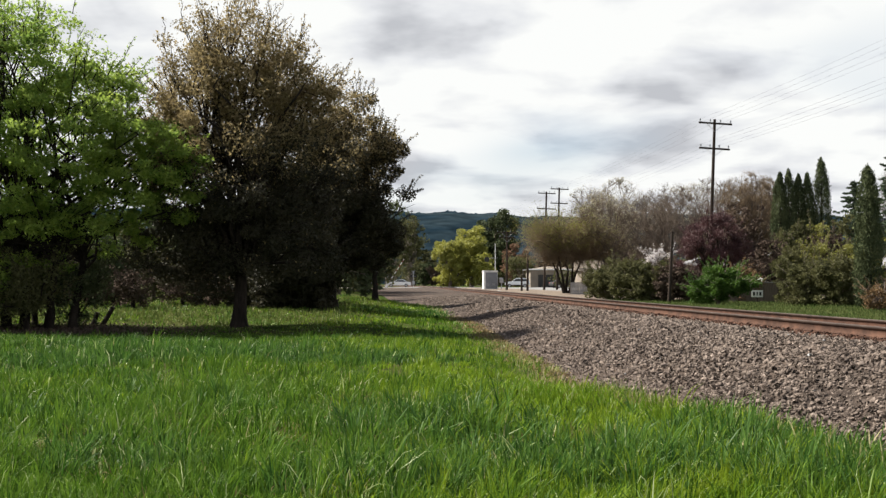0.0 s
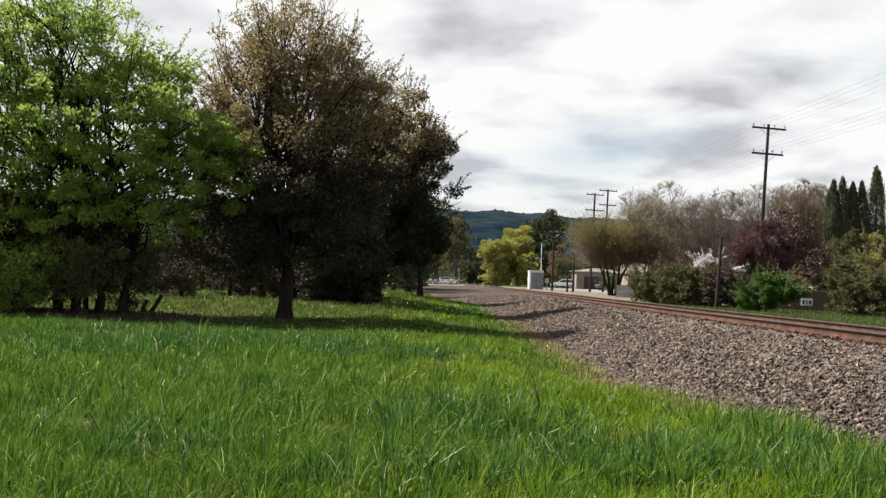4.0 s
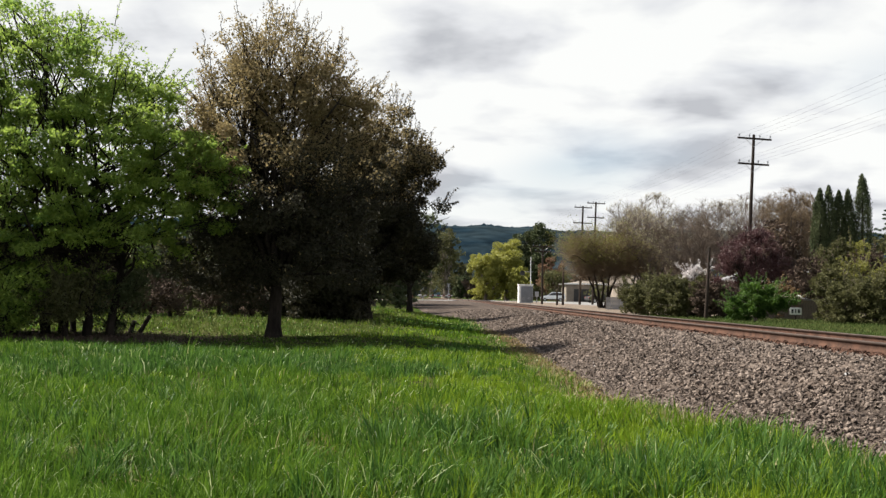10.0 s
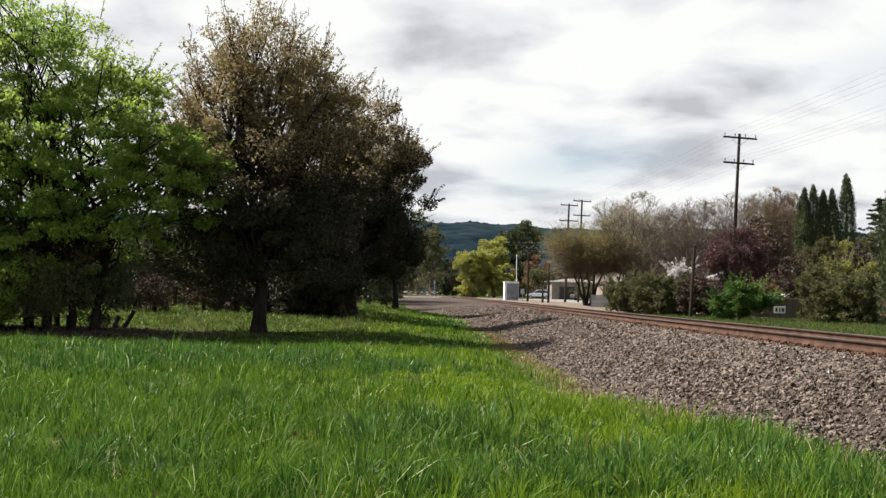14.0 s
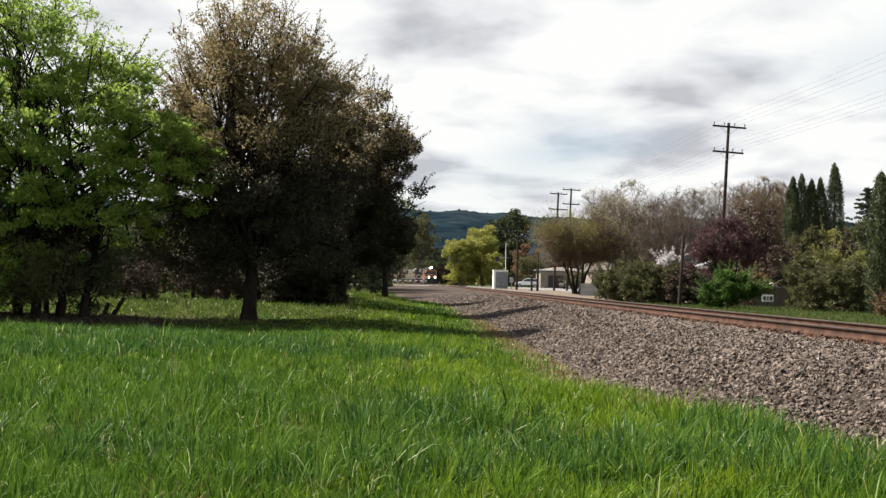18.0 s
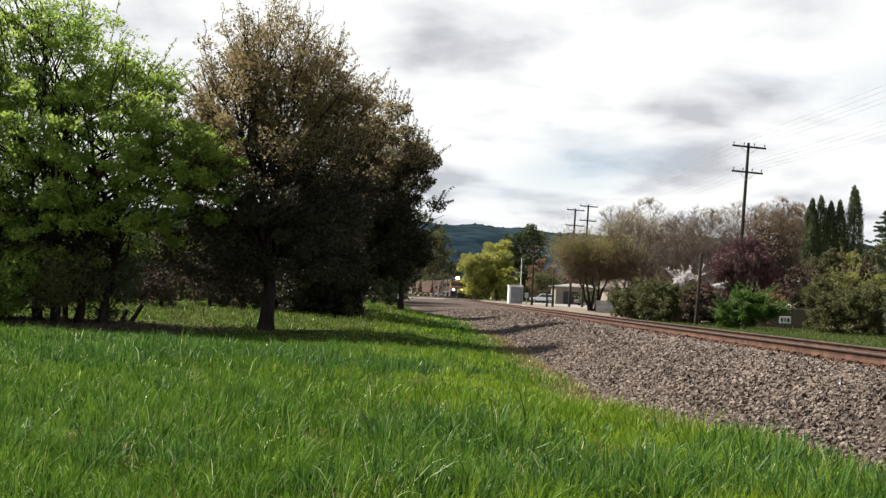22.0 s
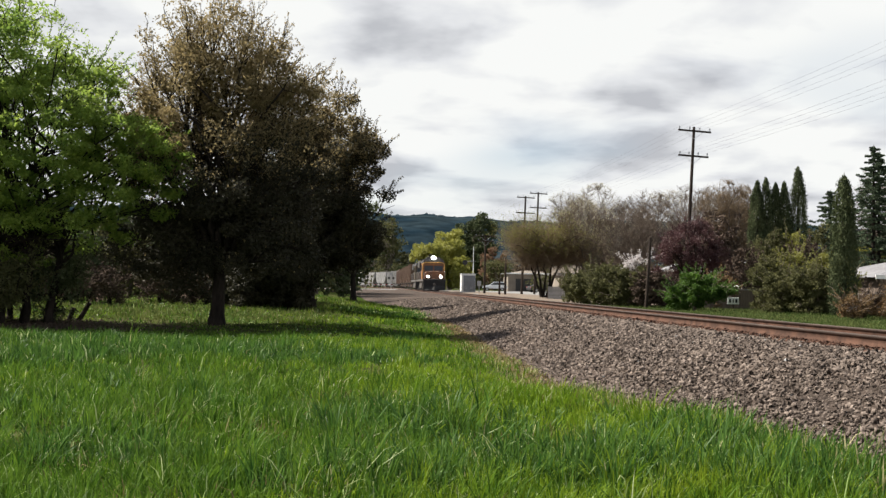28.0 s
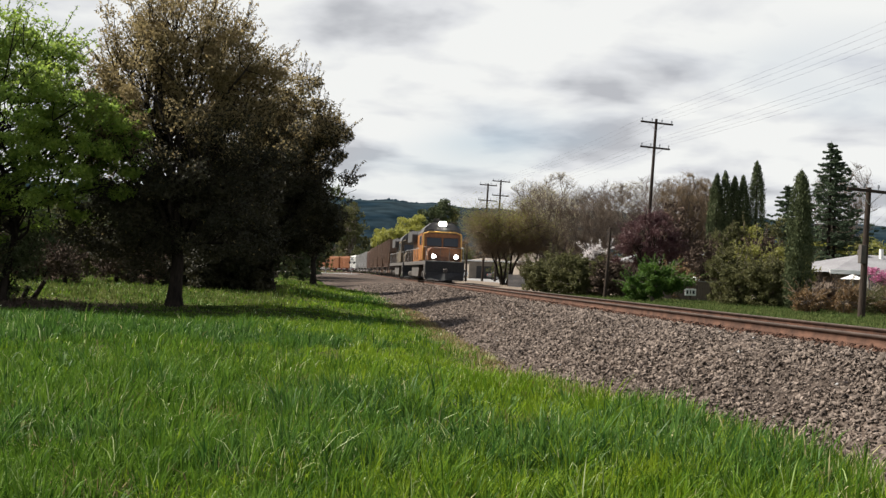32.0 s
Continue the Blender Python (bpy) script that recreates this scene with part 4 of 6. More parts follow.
# ---------------------------------------------------------------- hills and far trees
hx = np.linspace(-1500, 1500, 640)
hr = np.linspace(0, 1, 34)
HX, HR = np.meshgrid(hx, hr)
crest = 99 + 3 * np.sin(HX * 0.0042 + 0.6) + 2.2 * np.sin(HX * 0.011 + 2.0) + 1.6 * np.sin(HX * 0.029) + 1.3 * np.sin(HX * 0.083 + 1.0) + 14 * smoothstep(100, -500, HX)
hrng = np.random.default_rng(8)
HZ = 0.5 + crest * np.sin(HR * math.pi / 2) ** 0.9 + (np.abs(hrng.normal(size=HX.shape)) * 2.2 - 1.2) * smoothstep(0.75, 1.0, HR)
HY = 1000 + 520 * HR + 30 * np.sin(HX * 0.013)
nh = len(hx)
idx = (np.arange(len(hr) - 1)[:, None] * nh + np.arange(nh - 1)[None]).ravel()
tagged(raw("backdrop", np.stack([HX, HY, HZ], -1).reshape(-1, 3), np.stack([idx, idx + 1, idx + nh + 1, idx + nh], 1), M_HILL, smooth=True),
       "long wooded blue-green hill on the horizon", "hill", kind="structure")


def far_tree(x, y, w, h, mat, label, seed, leaves=9000, size=0.45, z_low=0.12, name="tree", hang=0.0, group=""):
    """A crown w wide and h high that starts low over the ground."""
    rng = np.random.default_rng(seed + 900)
    if leaves < 10000:
        leaves, size = int(leaves * 0.62), size * 1.2
    blobs = [(0, 0, h * 0.5, w * 0.36, w * 0.3, h * 0.36)]
    for k in range(6):
        blobs.append((rng.uniform(-0.28, 0.28) * w, rng.uniform(-0.2, 0.2) * w, h * rng.uniform(0.3, 0.82), w * 0.2, w * 0.2, h * rng.uniform(0.12, 0.2)))
    blobs.append((0, 0, h * (z_low + 0.15), w * 0.4, w * 0.3, h * 0.15))
    return tree(name, x, y, blobs, mat, M_BARK_GREY, label, trunk=(0.03 * h, h * 0.3), clumps=150, clump_r=w * 0.085, leaves=leaves, size=size, seed=seed, limbs=12, hang=hang, group=group, sides=4, forks=2)


far_tree(6.3, 225, 13.5, 15.6, M_LEAF_WILLOW, "round willow in bright yellow-green new leaf", 11, 40000, 0.36, 0.02, "willow", 1.4)
far_tree(1.6, 221, 10.0, 12.0, M_LEAF_WILLOW, "low round willow in yellow-green leaf", 15, 20000, 0.36, 0.0, "willow", 1.4)
far_tree(8.6, 219, 6.6, 8.6, M_LEAF_WILLOW, "low yellow-green willow beside the crossing", 12, 8000, 0.4, 0.02, "willow", 0.6)
far_tree(-10.7, 335, 14.0, 27.0, M_LEAF_OLIVE, "tall thin-leaved olive tree beyond the crossing", 17, 9000, 0.5, 0.02)
far_tree(15.2, 300, 21.0, 23.5, M_LEAF_DARK, "large dark evergreen tree behind the willow", 13, 30000, 0.7, 0.2)
far_tree(19.6, 270, 10.0, 13.5, M_RUSTY_LEAF, "brownish-pink budding tree behind the crossing", 14, 12000, 0.4, 0.0)
for i, (px, dep, w, h, mt) in enumerate([(752, 350, 9, 9.0, M_LEAF_DARK), (766, 362, 7.5, 8.5, M_LEAF_OLIVE), (735, 372, 7.0, 9.5, M_LEAF_OLIVE), (776, 375, 8, 7.0, M_LEAF_OLIVE),
                                         (722, 430, 15, 26, M_LEAF_OLIVE), (700, 440, 16, 30, M_LEAF_OLIVE), (684, 450, 16, 24, M_LEAF_OLIVE), (748, 445, 15, 24, M_LEAF_OLIVE)]):
    far_tree((px - 784) / 1803 * dep, dep, w, h, mt, "distant olive-green tree beyond the crossing" if mt is M_LEAF_OLIVE else "dark rounded bush beside the track", 20 + i, 8000, 0.6, 0.02, group="far trees")
rngf = np.random.default_rng(77)
for i in range(11):
    px = 790 + i * 29
    dep = 330 + 12 * (i % 3)
    far_tree((px - 784) / 1803 * dep, dep, 15, 7.5 + 1.5 * (i % 2), (M_BRUSH, M_LEAF_OLIVE)[i % 2], "tree of the low brown belt at the foot of the hill", 360 + i, 3600, 0.7, 0.0, group="trees at the foot of the hill")
for i in range(22):
    px = 20 + i * 30 + rngf.uniform(-12, 12)
    dep = rngf.uniform(75, 130)
    far_tree((px - 784) / 1803 * dep, dep, rngf.uniform(8, 12), rngf.uniform(6, 10) * dep / 95, (M_LEAF_OLIVE, M_LEAF_DARK)[i % 2], "tree in the dense green belt behind the field", 40 + i, 4200, 0.42, 0.0, group="green belt")
for i in range(14):
    px = 925 + i * 55
    dep = rngf.uniform(225, 270) if px < 1010 else rngf.uniform(140, 190)
    far_tree((px - 784) / 1803 * dep, dep, rngf.uniform(9, 13), rngf.uniform(7, 10.5), (M_LEAF_OLIVE, M_BRUSH, M_LEAF_OLIVE)[i % 3], "brown-green tree behind the houses", 70 + i, 5000, 0.4, 0.0, group="trees behind the houses")

# leafless trees over the houses
for i, (px, dep, h, sp) in enumerate([(1045, 92, 9.6, 3.0), (1095, 96, 10.6, 3.4), (1140, 100, 9.0, 3.2), (1180, 94, 10.2, 3.2), (1222, 99, 10.6, 3.6), (1268, 95, 10.8, 3.4), (1310, 102, 11.4, 3.6),
                                      (1352, 97, 10.0, 3.2), (1395, 100, 9.6, 3.2), (1075, 84, 8.0, 3.0), (1160, 82, 7.6, 3.0), (1345, 84, 8.6, 3.0)]):
    pale = i in (0, 1, 2, 4, 9)
    bare_tree((px - 784) / 1803 * dep, dep, h, sp, 100 + i, M_TWIG, "leafless tree with pale opening buds" if pale else "leafless tree with a haze of fine grey-brown twigs", 2200, 5000 if pale else 0)
bare_tree(23.2, 78, 9.6, 2.3, 122, M_TWIG_BROWN, "dense reddish-brown leafless tree beside the cypresses", 3600)
bare_tree(24.9, 80, 9.4, 2.2, 123, M_TWIG_BROWN, "dense reddish-brown leafless tree beside the cypresses", 3600)
bare_tree(40.5, 88, 12.0, 4.0, 121, M_TWIG, "tall leafless tree behind the house roof", 2200)


def mulberry():
    rng = np.random.default_rng(31)
    x, y = 10.3, 85
    th = thing("mulberry_tree", pose(x, y, gz(x, y)), "spreading tree with dark forked trunks and a fuzzy budding crown", "tree")
    paths, tips = [], []
    for i in range(5):
        a = -1.2 + i * 0.6
        q = (math.sin(a) * 1.25, rng.uniform(-0.8, 0.8), 2.7 + 0.5 * math.cos(a))
        pp, rr = limb(rng, (math.sin(a) * 0.22, 0, -0.1), q, 0.125, 0.065, 6, 0.0)
        pp[1:-1] = 0.4 * pp[1:-1] + 0.6 * np.linspace(pp[0], pp[-1], 6)[1:-1]
        paths.append((pp, rr))
        for k in range(7):
            e = np.array(q) + np.array([rng.uniform(-3.0, 3.4), rng.uniform(-1.6, 1.6), rng.uniform(-0.1, 2.7)])
            b = limb(rng, q, e, 0.06, 0.02, 5, 0.05)
            paths.append(b)
            tips.append(b[0])
    V, F = tubes(paths, 6)
    raw("trunk", V, F, M_BARK, th, smooth=True)
    fine = []
    for i in range(10500):
        p = tips[rng.integers(0, len(tips))][rng.integers(0, 5)]
        d = rng.normal(size=3) * np.array([1.0, 0.9, 0.75])
        d[2] += 0.35
        fine.append(limb(rng, p, p + d * 0.9, 0.009, 0.005, 2, 0.0))
    V, F = tubes(fine, 3)
    raw("twig_mass", V, F, M_TWIG_BROWN, th)
    c = np.array([f[0][-1] for f in fine])
    V, F = leaf_cloud(rng, c, np.full(len(c), 0.34), 46000, 0.085)
    mid = V.reshape(-1, 3, 3)[:, 0, 2] > rng.uniform(3.2, 5.4, 46000)
    raw("bud_mass", V.reshape(-1, 3, 3)[mid].reshape(-1, 3), np.arange(mid.sum() * 3).reshape(-1, 3), M_LEAF_BUD, th)
    return th


mulberry()

# purple plum, blossom, shrubs along the far side of the track
tree("plum_tree", 17.4, 66, [(0, 0, 3.8, 2.0, 1.8, 1.5), (-0.9, 0, 2.4, 1.6, 1.5, 1.2), (1.2, 0, 2.8, 1.3, 1.4, 1.2), (0.2, 0, 5.0, 1.0, 1.0, 0.7)], M_LEAF_PLUM, M_BARK,
     "purple-leaved plum tree in dark red leaf", trunk=(0.12, 1.2), clumps=170, clump_r=0.42, leaves=42000, size=0.085, seed=51, limbs=60, spikes=120)
tree("blossom_tree", 13.0, 63, [(0, 0, 2.5, 0.45, 0.4, 0.42), (0.45, 0, 2.85, 0.25, 0.3, 0.3), (-0.35, 0, 2.1, 0.3, 0.3, 0.3), (1.0, 0, 2.7, 0.16, 0.2, 0.25)], M_BLOSSOM, M_BARK_GREY,
     "small fruit tree in white blossom", trunk=(0.05, 1.0), clumps=80, clump_r=0.12, leaves=3600, size=0.07, seed=52, spikes=30, limbs=20)
shrub("shrub", 13.9, 51.5, [(0.1, 0, 0.9, 1.35, 1.0, 0.7), (-0.9, 0, 0.5, 0.7, 0.8, 0.5), (1.1, 0, 1.1, 0.8, 0.8, 0.35), (-0.1, 0, 1.6, 0.5, 0.6, 0.3), (-1.1, 0, 1.0, 0.4, 0.5, 0.25), (0.7, 0, 1.5, 0.4, 0.5, 0.2)], M_LEAF_BRIGHT, "glossy bright green spreading shrub", 53, 28000, 0.10, 130, 0.27, 0.4, spikes=90)
for i, (px, dep, w, h, mt) in enumerate([(1082, 62, 2.6, 2.7, M_LEAF_OLIVE), (1118, 60, 2.8, 2.9, M_LEAF_OLIVE), (1152, 59, 2.8, 3.0, M_LEAF_OLIVE), (1190, 58, 2.2, 2.4, M_BRUSH), (1215, 60, 2.0, 2.2, M_BRUSH), (1062, 66, 2.0, 2.4, M_LEAF_OLIVE)]):
    shrub("shrub", (px - 784) / 1803 * dep, dep, [(0, 0, h * 0.5, w * 0.45, 0.9, h * 0.42), (w * 0.2, 0, h * 0.35, w * 0.3, 0.8, h * 0.3), (-w * 0.2, 0, h * 0.4, w * 0.3, 0.8, h * 0.3), (0, 0, 0.35, w * 0.48, 0.9, 0.4)], mt,
          "dusty olive-green shrub grown thick beside the track" if mt is M_LEAF_OLIVE else "dry brown leafless shrub beside the track", 130 + i, 10000, 0.12, 110, 0.26)
for i, (x, y, w, h, mt) in enumerate([(18.7, 54, 2.6, 3.2, M_LEAF_OLIVE), (20.2, 55, 2.8, 3.5, M_LEAF_BUD), (21.6, 53, 2.6, 3.3, M_LEAF_BUD), (19.2, 50, 2.2, 2.4, M_LEAF_OLIVE), (17.2, 58, 2.0, 2.3, M_BRAMBLE), (23.0, 56, 2.4, 3.6, M_LEAF_OLIVE),
                                      (18.2, 51, 2.0, 2.2, M_LEAF_OLIVE), (20.4, 51, 2.0, 2.6, M_LEAF_OLIVE), (22.4, 59, 3.0, 4.4, M_BRUSH), (19.4, 60, 3.0, 4.0, M_BRUSH)]):
    shrub("shrub", x, y, [(0, 0, h * 0.5, w * 0.45, 0.9, h * 0.45), (w * 0.2, 0, h * 0.35, w * 0.3, 0.8, h * 0.3), (-w * 0.2, 0, h * 0.7, w * 0.25, 0.7, h * 0.25), (0, 0, 0.35, w * 0.48, 0.9, 0.4)], mt,
          {M_LEAF_BUD: "tall yellow-green shrub among the cypresses", M_LEAF_OLIVE: "tangled olive shrub on the verge"}.get(mt, "tangled brown leafless shrub on the verge"), 150 + i, 10500, 0.11, 130, 0.25)
for i, (x, y) in enumerate([(18.6, 43.6), (19.5, 44.4), (20.3, 43.5), (21.4, 44.2), (22.4, 43.6), (23.3, 44.0), (21.0, 45.6), (22.6, 45.4)]):
    shrub("bramble", x, y, [(0, 0, 0.45, 0.8, 0.6, 0.42), (0.3, 0, 0.8, 0.45, 0.4, 0.35)], (M_BRAMBLE, M_BRUSH, M_BRAMBLE, M_LEAF_OLIVE)[i % 4], "tangled rusty-brown bramble heap on the verge", 170 + i, 4200, 0.07, 30, 0.24)
for i, (x, y, w, h, mt) in enumerate([(32, 100, 7, 7.0, M_LEAF_BUD), (39, 104, 8, 7.5, M_BRUSH), (45, 101, 8, 8, M_LEAF_OLIVE), (52, 106, 9, 8, M_LEAF_BUD), (28, 108, 7, 7.5, M_LEAF_OLIVE), (58, 103, 9, 9, M_BRUSH)]):
    far_tree(x, y, w, h, mt, "tree of the hazy row behind the house", 330 + i, 9000, 0.24, 0.0, group="trees behind the houses")
for i, (px, top, cr_) in enumerate([(1269, 305, 0.66), (1284, 300, 0.66), (1301, 307, 0.54), (1316, 306, 0.56), (1340, 281, 0.74)]):
    ang_ = math.atan((px - 784) / 1803) + radians(3.47)
    cypress(math.tan(ang_) * 65 - 0.25, 65, 9.25 - (top - 281) / 27.0 - 0.05, cr_, 200 + i)
cypress(20.05, 48, 6.85, 0.70, 206, "solitary dark cypress with a broken pale branch")
for i, (px, h, w, mt) in enumerate([(1296, 5.6, 2.2, M_LEAF_OLIVE), (1322, 5.0, 2.2, M_LEAF_BUD), (1262, 4.4, 1.8, M_LEAF_OLIVE)]):
    ang_ = math.atan((px - 784) / 1803) + radians(3.47)
    shrub("shrub", math.tan(ang_) * 62, 62, [(0, 0, h * 0.45, w * 0.4, 0.8, h * 0.42), (0.2, 0, h * 0.75, w * 0.26, 0.6, h * 0.22), (-0.3, 0, h * 0.3, w * 0.4, 0.8, h * 0.28)], mt, "tall loose green shrub climbing among the cypresses", 220 + i, 9000, 0.11, 110, 0.26)
tree("redbud_tree", 24.9, 50.6, [(0.3, 0, 1.9, 0.8, 0.6, 0.5), (1.2, 0, 1.6, 0.7, 0.6, 0.5)], M_REDBUD, M_BARK_GREY, "small garden tree in magenta pink blossom", trunk=(0.05, 0.9), clumps=40, clump_r=0.25,
     leaves=4000, size=0.08, seed=57, limbs=20, sides=4)
fir(33.6, 75, 12.1, 7.6, 210)
fir(34.9, 77, 11.9, 7.2, 211)
fir(33.2, 82, 9.3, 7.0, 212)
far_tree(26.5, 72, 4.5, 6.5, M_LEAF_OLIVE, "olive tree filling the gap between the cypresses", 213, 8000, 0.2)
far_tree(22.4, 76, 5.5, 8.6, M_BRUSH, "brown leafless thicket behind the cypresses", 214, 8000, 0.2)
far_tree(37.0, 84, 8, 5.5, M_LEAF_BUD, "yellow-green tree behind the house", 215, 8000, 0.25)

# left: thicket under the green tree, dry brush behind the field
for i, (x, y, h) in enumerate([(-13.4, 25.2, 2.6), (-14.6, 26.4, 3.2), (-12.3, 26.8, 2.4), (-15.8, 25.0, 3.4), (-11.2, 28.0, 2.2), (-10.6, 26.0, 1.8), (-12.0, 25.4, 1.6), (-9.9, 27.6, 1.9), (-13.0, 27.6, 3.0)]):
    x, y, h = x * 1.11, y * 1.11, h * 1.05
    shrub("thicket", x, y, [(0, 0, h * 0.5, 1.0, 0.9, h * 0.45), (0.3, 0, h * 0.8, 0.7, 0.7, h * 0.3)], (M_LEAF_GREEN, M_LEAF_DARK, M_LEAF_OLIVE)[i % 3], "tangled thicket of thin stems under the green tree", 230 + i, 5000, 0.09, 40, 0.4)
for i in range(15):
    x = -26 + i * 1.25 + rngf.uniform(-0.4, 0.4)
    y = 45 + rngf.uniform(-2, 3)
    h = rngf.uniform(1.0, 1.9)
    shrub("dry_brush", x, y, [(0, 0, h * 0.45, 0.9, 0.7, h * 0.45), (0.3, 0, h * 0.8, 0.5, 0.5, h * 0.25)], M_BRUSH, "heap of dry brown brush along the field edge", 250 + i, 2600, 0.10, 24, 0.34)
for i in range(13):
    x = -34 + i * 2.1 + rngf.uniform(-0.5, 0.5)
    y = 54 + rngf.uniform(-3, 4)
    far_tree(x, y, 4.6, rngf.uniform(3.6, 5.4), (M_LEAF_DARK, M_LEAF_OLIVE)[i % 2], "dense dark shrub in the hedge behind the trees", 280 + i, 5000, 0.20, 0.0, "hedge_shrub", group="hedge behind the field")

# undergrowth below the oaks, in the same shade-dark leaf colour
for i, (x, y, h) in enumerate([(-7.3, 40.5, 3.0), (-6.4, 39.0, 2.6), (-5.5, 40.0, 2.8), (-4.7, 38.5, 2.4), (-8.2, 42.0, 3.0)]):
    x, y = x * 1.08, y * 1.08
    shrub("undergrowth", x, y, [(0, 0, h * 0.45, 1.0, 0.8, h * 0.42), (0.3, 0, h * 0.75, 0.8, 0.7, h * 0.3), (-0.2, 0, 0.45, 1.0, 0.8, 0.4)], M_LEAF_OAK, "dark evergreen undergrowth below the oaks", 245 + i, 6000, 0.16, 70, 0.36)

# leaning old posts in the grass
for dx, h, lean in ((0.1, 0.75, 30), (-0.2, 0.52, 24)):
    p0 = thing("old_post", pose(-10.65 + dx, 31.5, gz(-10.65, 31.5) - 0.1, 0, lean, 0), "dark rotten wooden post leaning in the grass", "post", "old posts")
    bm = B()
    rod(bm, (0, 0, 0), (0, 0, h), 0.075, 0.065, 9)
    part("post", bm, M_BARK, p0)


# ---------------------------------------------------------------- the track
def rail_mesh(name, off, y0, y1, step):
    prof = [(-0.07, 0), (0.07, 0), (0.07, 0.012), (0.012, 0.035), (0.010, 0.13), (0.036, 0.142), (0.036, 0.175), (0.028, 0.18), (-0.028, 0.18), (-0.036, 0.175), (-0.036, 0.142), (-0.010, 0.13), (-0.012, 0.035), (-0.07, 0.012)]
    ys = np.arange(y0, y1, step)
    xs = track_x(ys) + off
    k = len(prof)
    V = np.stack([xs[:, None] + np.array([p[0] for p in prof])[None], np.repeat(ys[:, None], k, 1), RAIL_TOP - 0.18 + np.repeat(np.array([p[1] for p in prof])[None], len(ys), 0)], -1).reshape(-1, 3)
    i = np.arange(len(ys) - 1)[:, None] * k + np.arange(k)[None]
    j = np.arange(len(ys) - 1)[:, None] * k + (np.arange(k)[None] + 1) % k
    return V, np.stack([i, j, j + k, i + k], -1).reshape(-1, 4)


track = thing("railway_track", pose(0, 0, 0), "single railway track of rusty rails on weathered wooden ties", "railway track")
for off in (-0.7525, 0.7525):
    V, F = rail_mesh("rail", off, -100, 720, 2.0)
    r = raw("rail", V, F, M_RAIL, track)
    r.data.materials.append(M_RAILHEAD)
    n = 14
    mi = np.zeros(len(F), np.int32)
    fi = np.arange(len(F)) % n
    mi[(fi >= 5) & (fi <= 9)] = 1
    r.data.polygons.foreach_set("material_index", mi)


# ---------------------------------------------------------------- poles and wires
def insulator(bm, x, y, z):
    rod(bm, (x, y, z), (x, y, z + 0.12), 0.02, seg=6)
    rod(bm, (x, y, z + 0.10), (x, y, z + 0.22), 0.055, 0.04, 8)


def utility_pole(x, y, height, arms, label, lean=0.0, r=0.14, turn=8.0, extras=True):
    z = gz(x, y)
    th = thing("utility_pole", pose(x, y, z, 0, lean, turn), label, "utility pole", "poles along the railway")
    bm = B()
    rod(bm, (0, 0, -0.3), (0, 0, height), r, r * 0.66, 12)
    part("pole", bm, M_POLE, th)
    for hz, w in arms:
        bm = B()
        box(bm, 0, -r, hz, w, 0.10, 0.12, 0.012)
        arm = part("crossarm", bm, M_POLE, th)
        n = 4 if w > 1.5 else 2
        for k in range(n):
            bm = B()
            insulator(bm, -w / 2 + 0.1 + k * (w - 0.2) / (n - 1), -r, hz + 0.05)
            part("insulator", bm, M_GREYPAINT, arm)
        if extras:
            for s in (-1, 1):
                bm = B()
                rod(bm, (s * w * 0.28, -r, hz), (0, -r * 0.6, hz - 0.55), 0.016, seg=6)
                part("brace", bm, M_METAL, arm)
    return th


poles = [(24.2, 14.0, 13.3), (18.25, 70.0, 12.3), (12.4, 125.0, 12.1), (6.5, 180.0, 12.0)]
utility_pole(18.25, 70.0, 12.3, [(12.0, 2.4), (10.25, 2.2)], "tall leaning wooden utility pole with two crossarms", 2.4)
utility_pole(12.4, 125.0, 12.1, [(11.9, 2.2), (10.0, 2.4)], "tall dark wooden utility pole beyond the tree", 1.5, 0.16)
utility_pole(14.3, 128.0, 12.9, [(12.7, 2.3), (10.9, 2.2)], "tall dark wooden utility pole beside its twin", 1.5, 0.16)
utility_pole(7.75, 124.0, 7.2, [(7.0, 2.6), (6.4, 2.0)], "old telegraph pole crowded with crossarms", 0.3, 0.15)
utility_pole(8.95, 108.0, 4.0, [], "short dark bare pole beside the track", 0.5, 0.14)
utility_pole(8.3, 107.5, 1.5, [], "stub of a cut pole beside the track", 0.0, 0.13)
utility_pole(12.3, 55.5, 3.9, [], "slim dark pole leaning among the shrubs", 3.2, 0.10)
pr_ = utility_pole(19.2, 39.7, 5.25, [(5.1, 2.2)], "old telegraph pole with one crossarm beside the track", 2.0, 0.15, 12.0)
bm = B()
box(bm, -0.22, -0.12, 2.55, 0.24, 0.2, 0.75, 0.02)
part("meter_box", bm, M_UNDER, pr_)


def wire(p, q, sag, r=0.0035):
    n = 14
    t = np.linspace(0, 1, n)
    pts = np.outer(1 - t, p) + np.outer(t, q)
    pts[:, 2] -= sag * 4 * t * (1 - t)
    V, F = tubes([(pts, np.full(n, r))], 4)
    w = raw("overhead_wire", V, F, M_BLACK)
    tagged(w, "thin sagging overhead wire between poles", "wire", "overhead wires")


for a, b in zip(poles, poles[1:]):
    for hz in (0.0, -1.75):
        for s in (-1.05, -0.4, 0.4, 1.05):
            za, zb = gz(a[0], a[1]) + a[2] + hz - 0.05, gz(b[0], b[1]) + b[2] + hz - 0.05
            wire((a[0] + s + 0.4, a[1], za), (b[0] + s + 0.4, b[1], zb), 0.45)

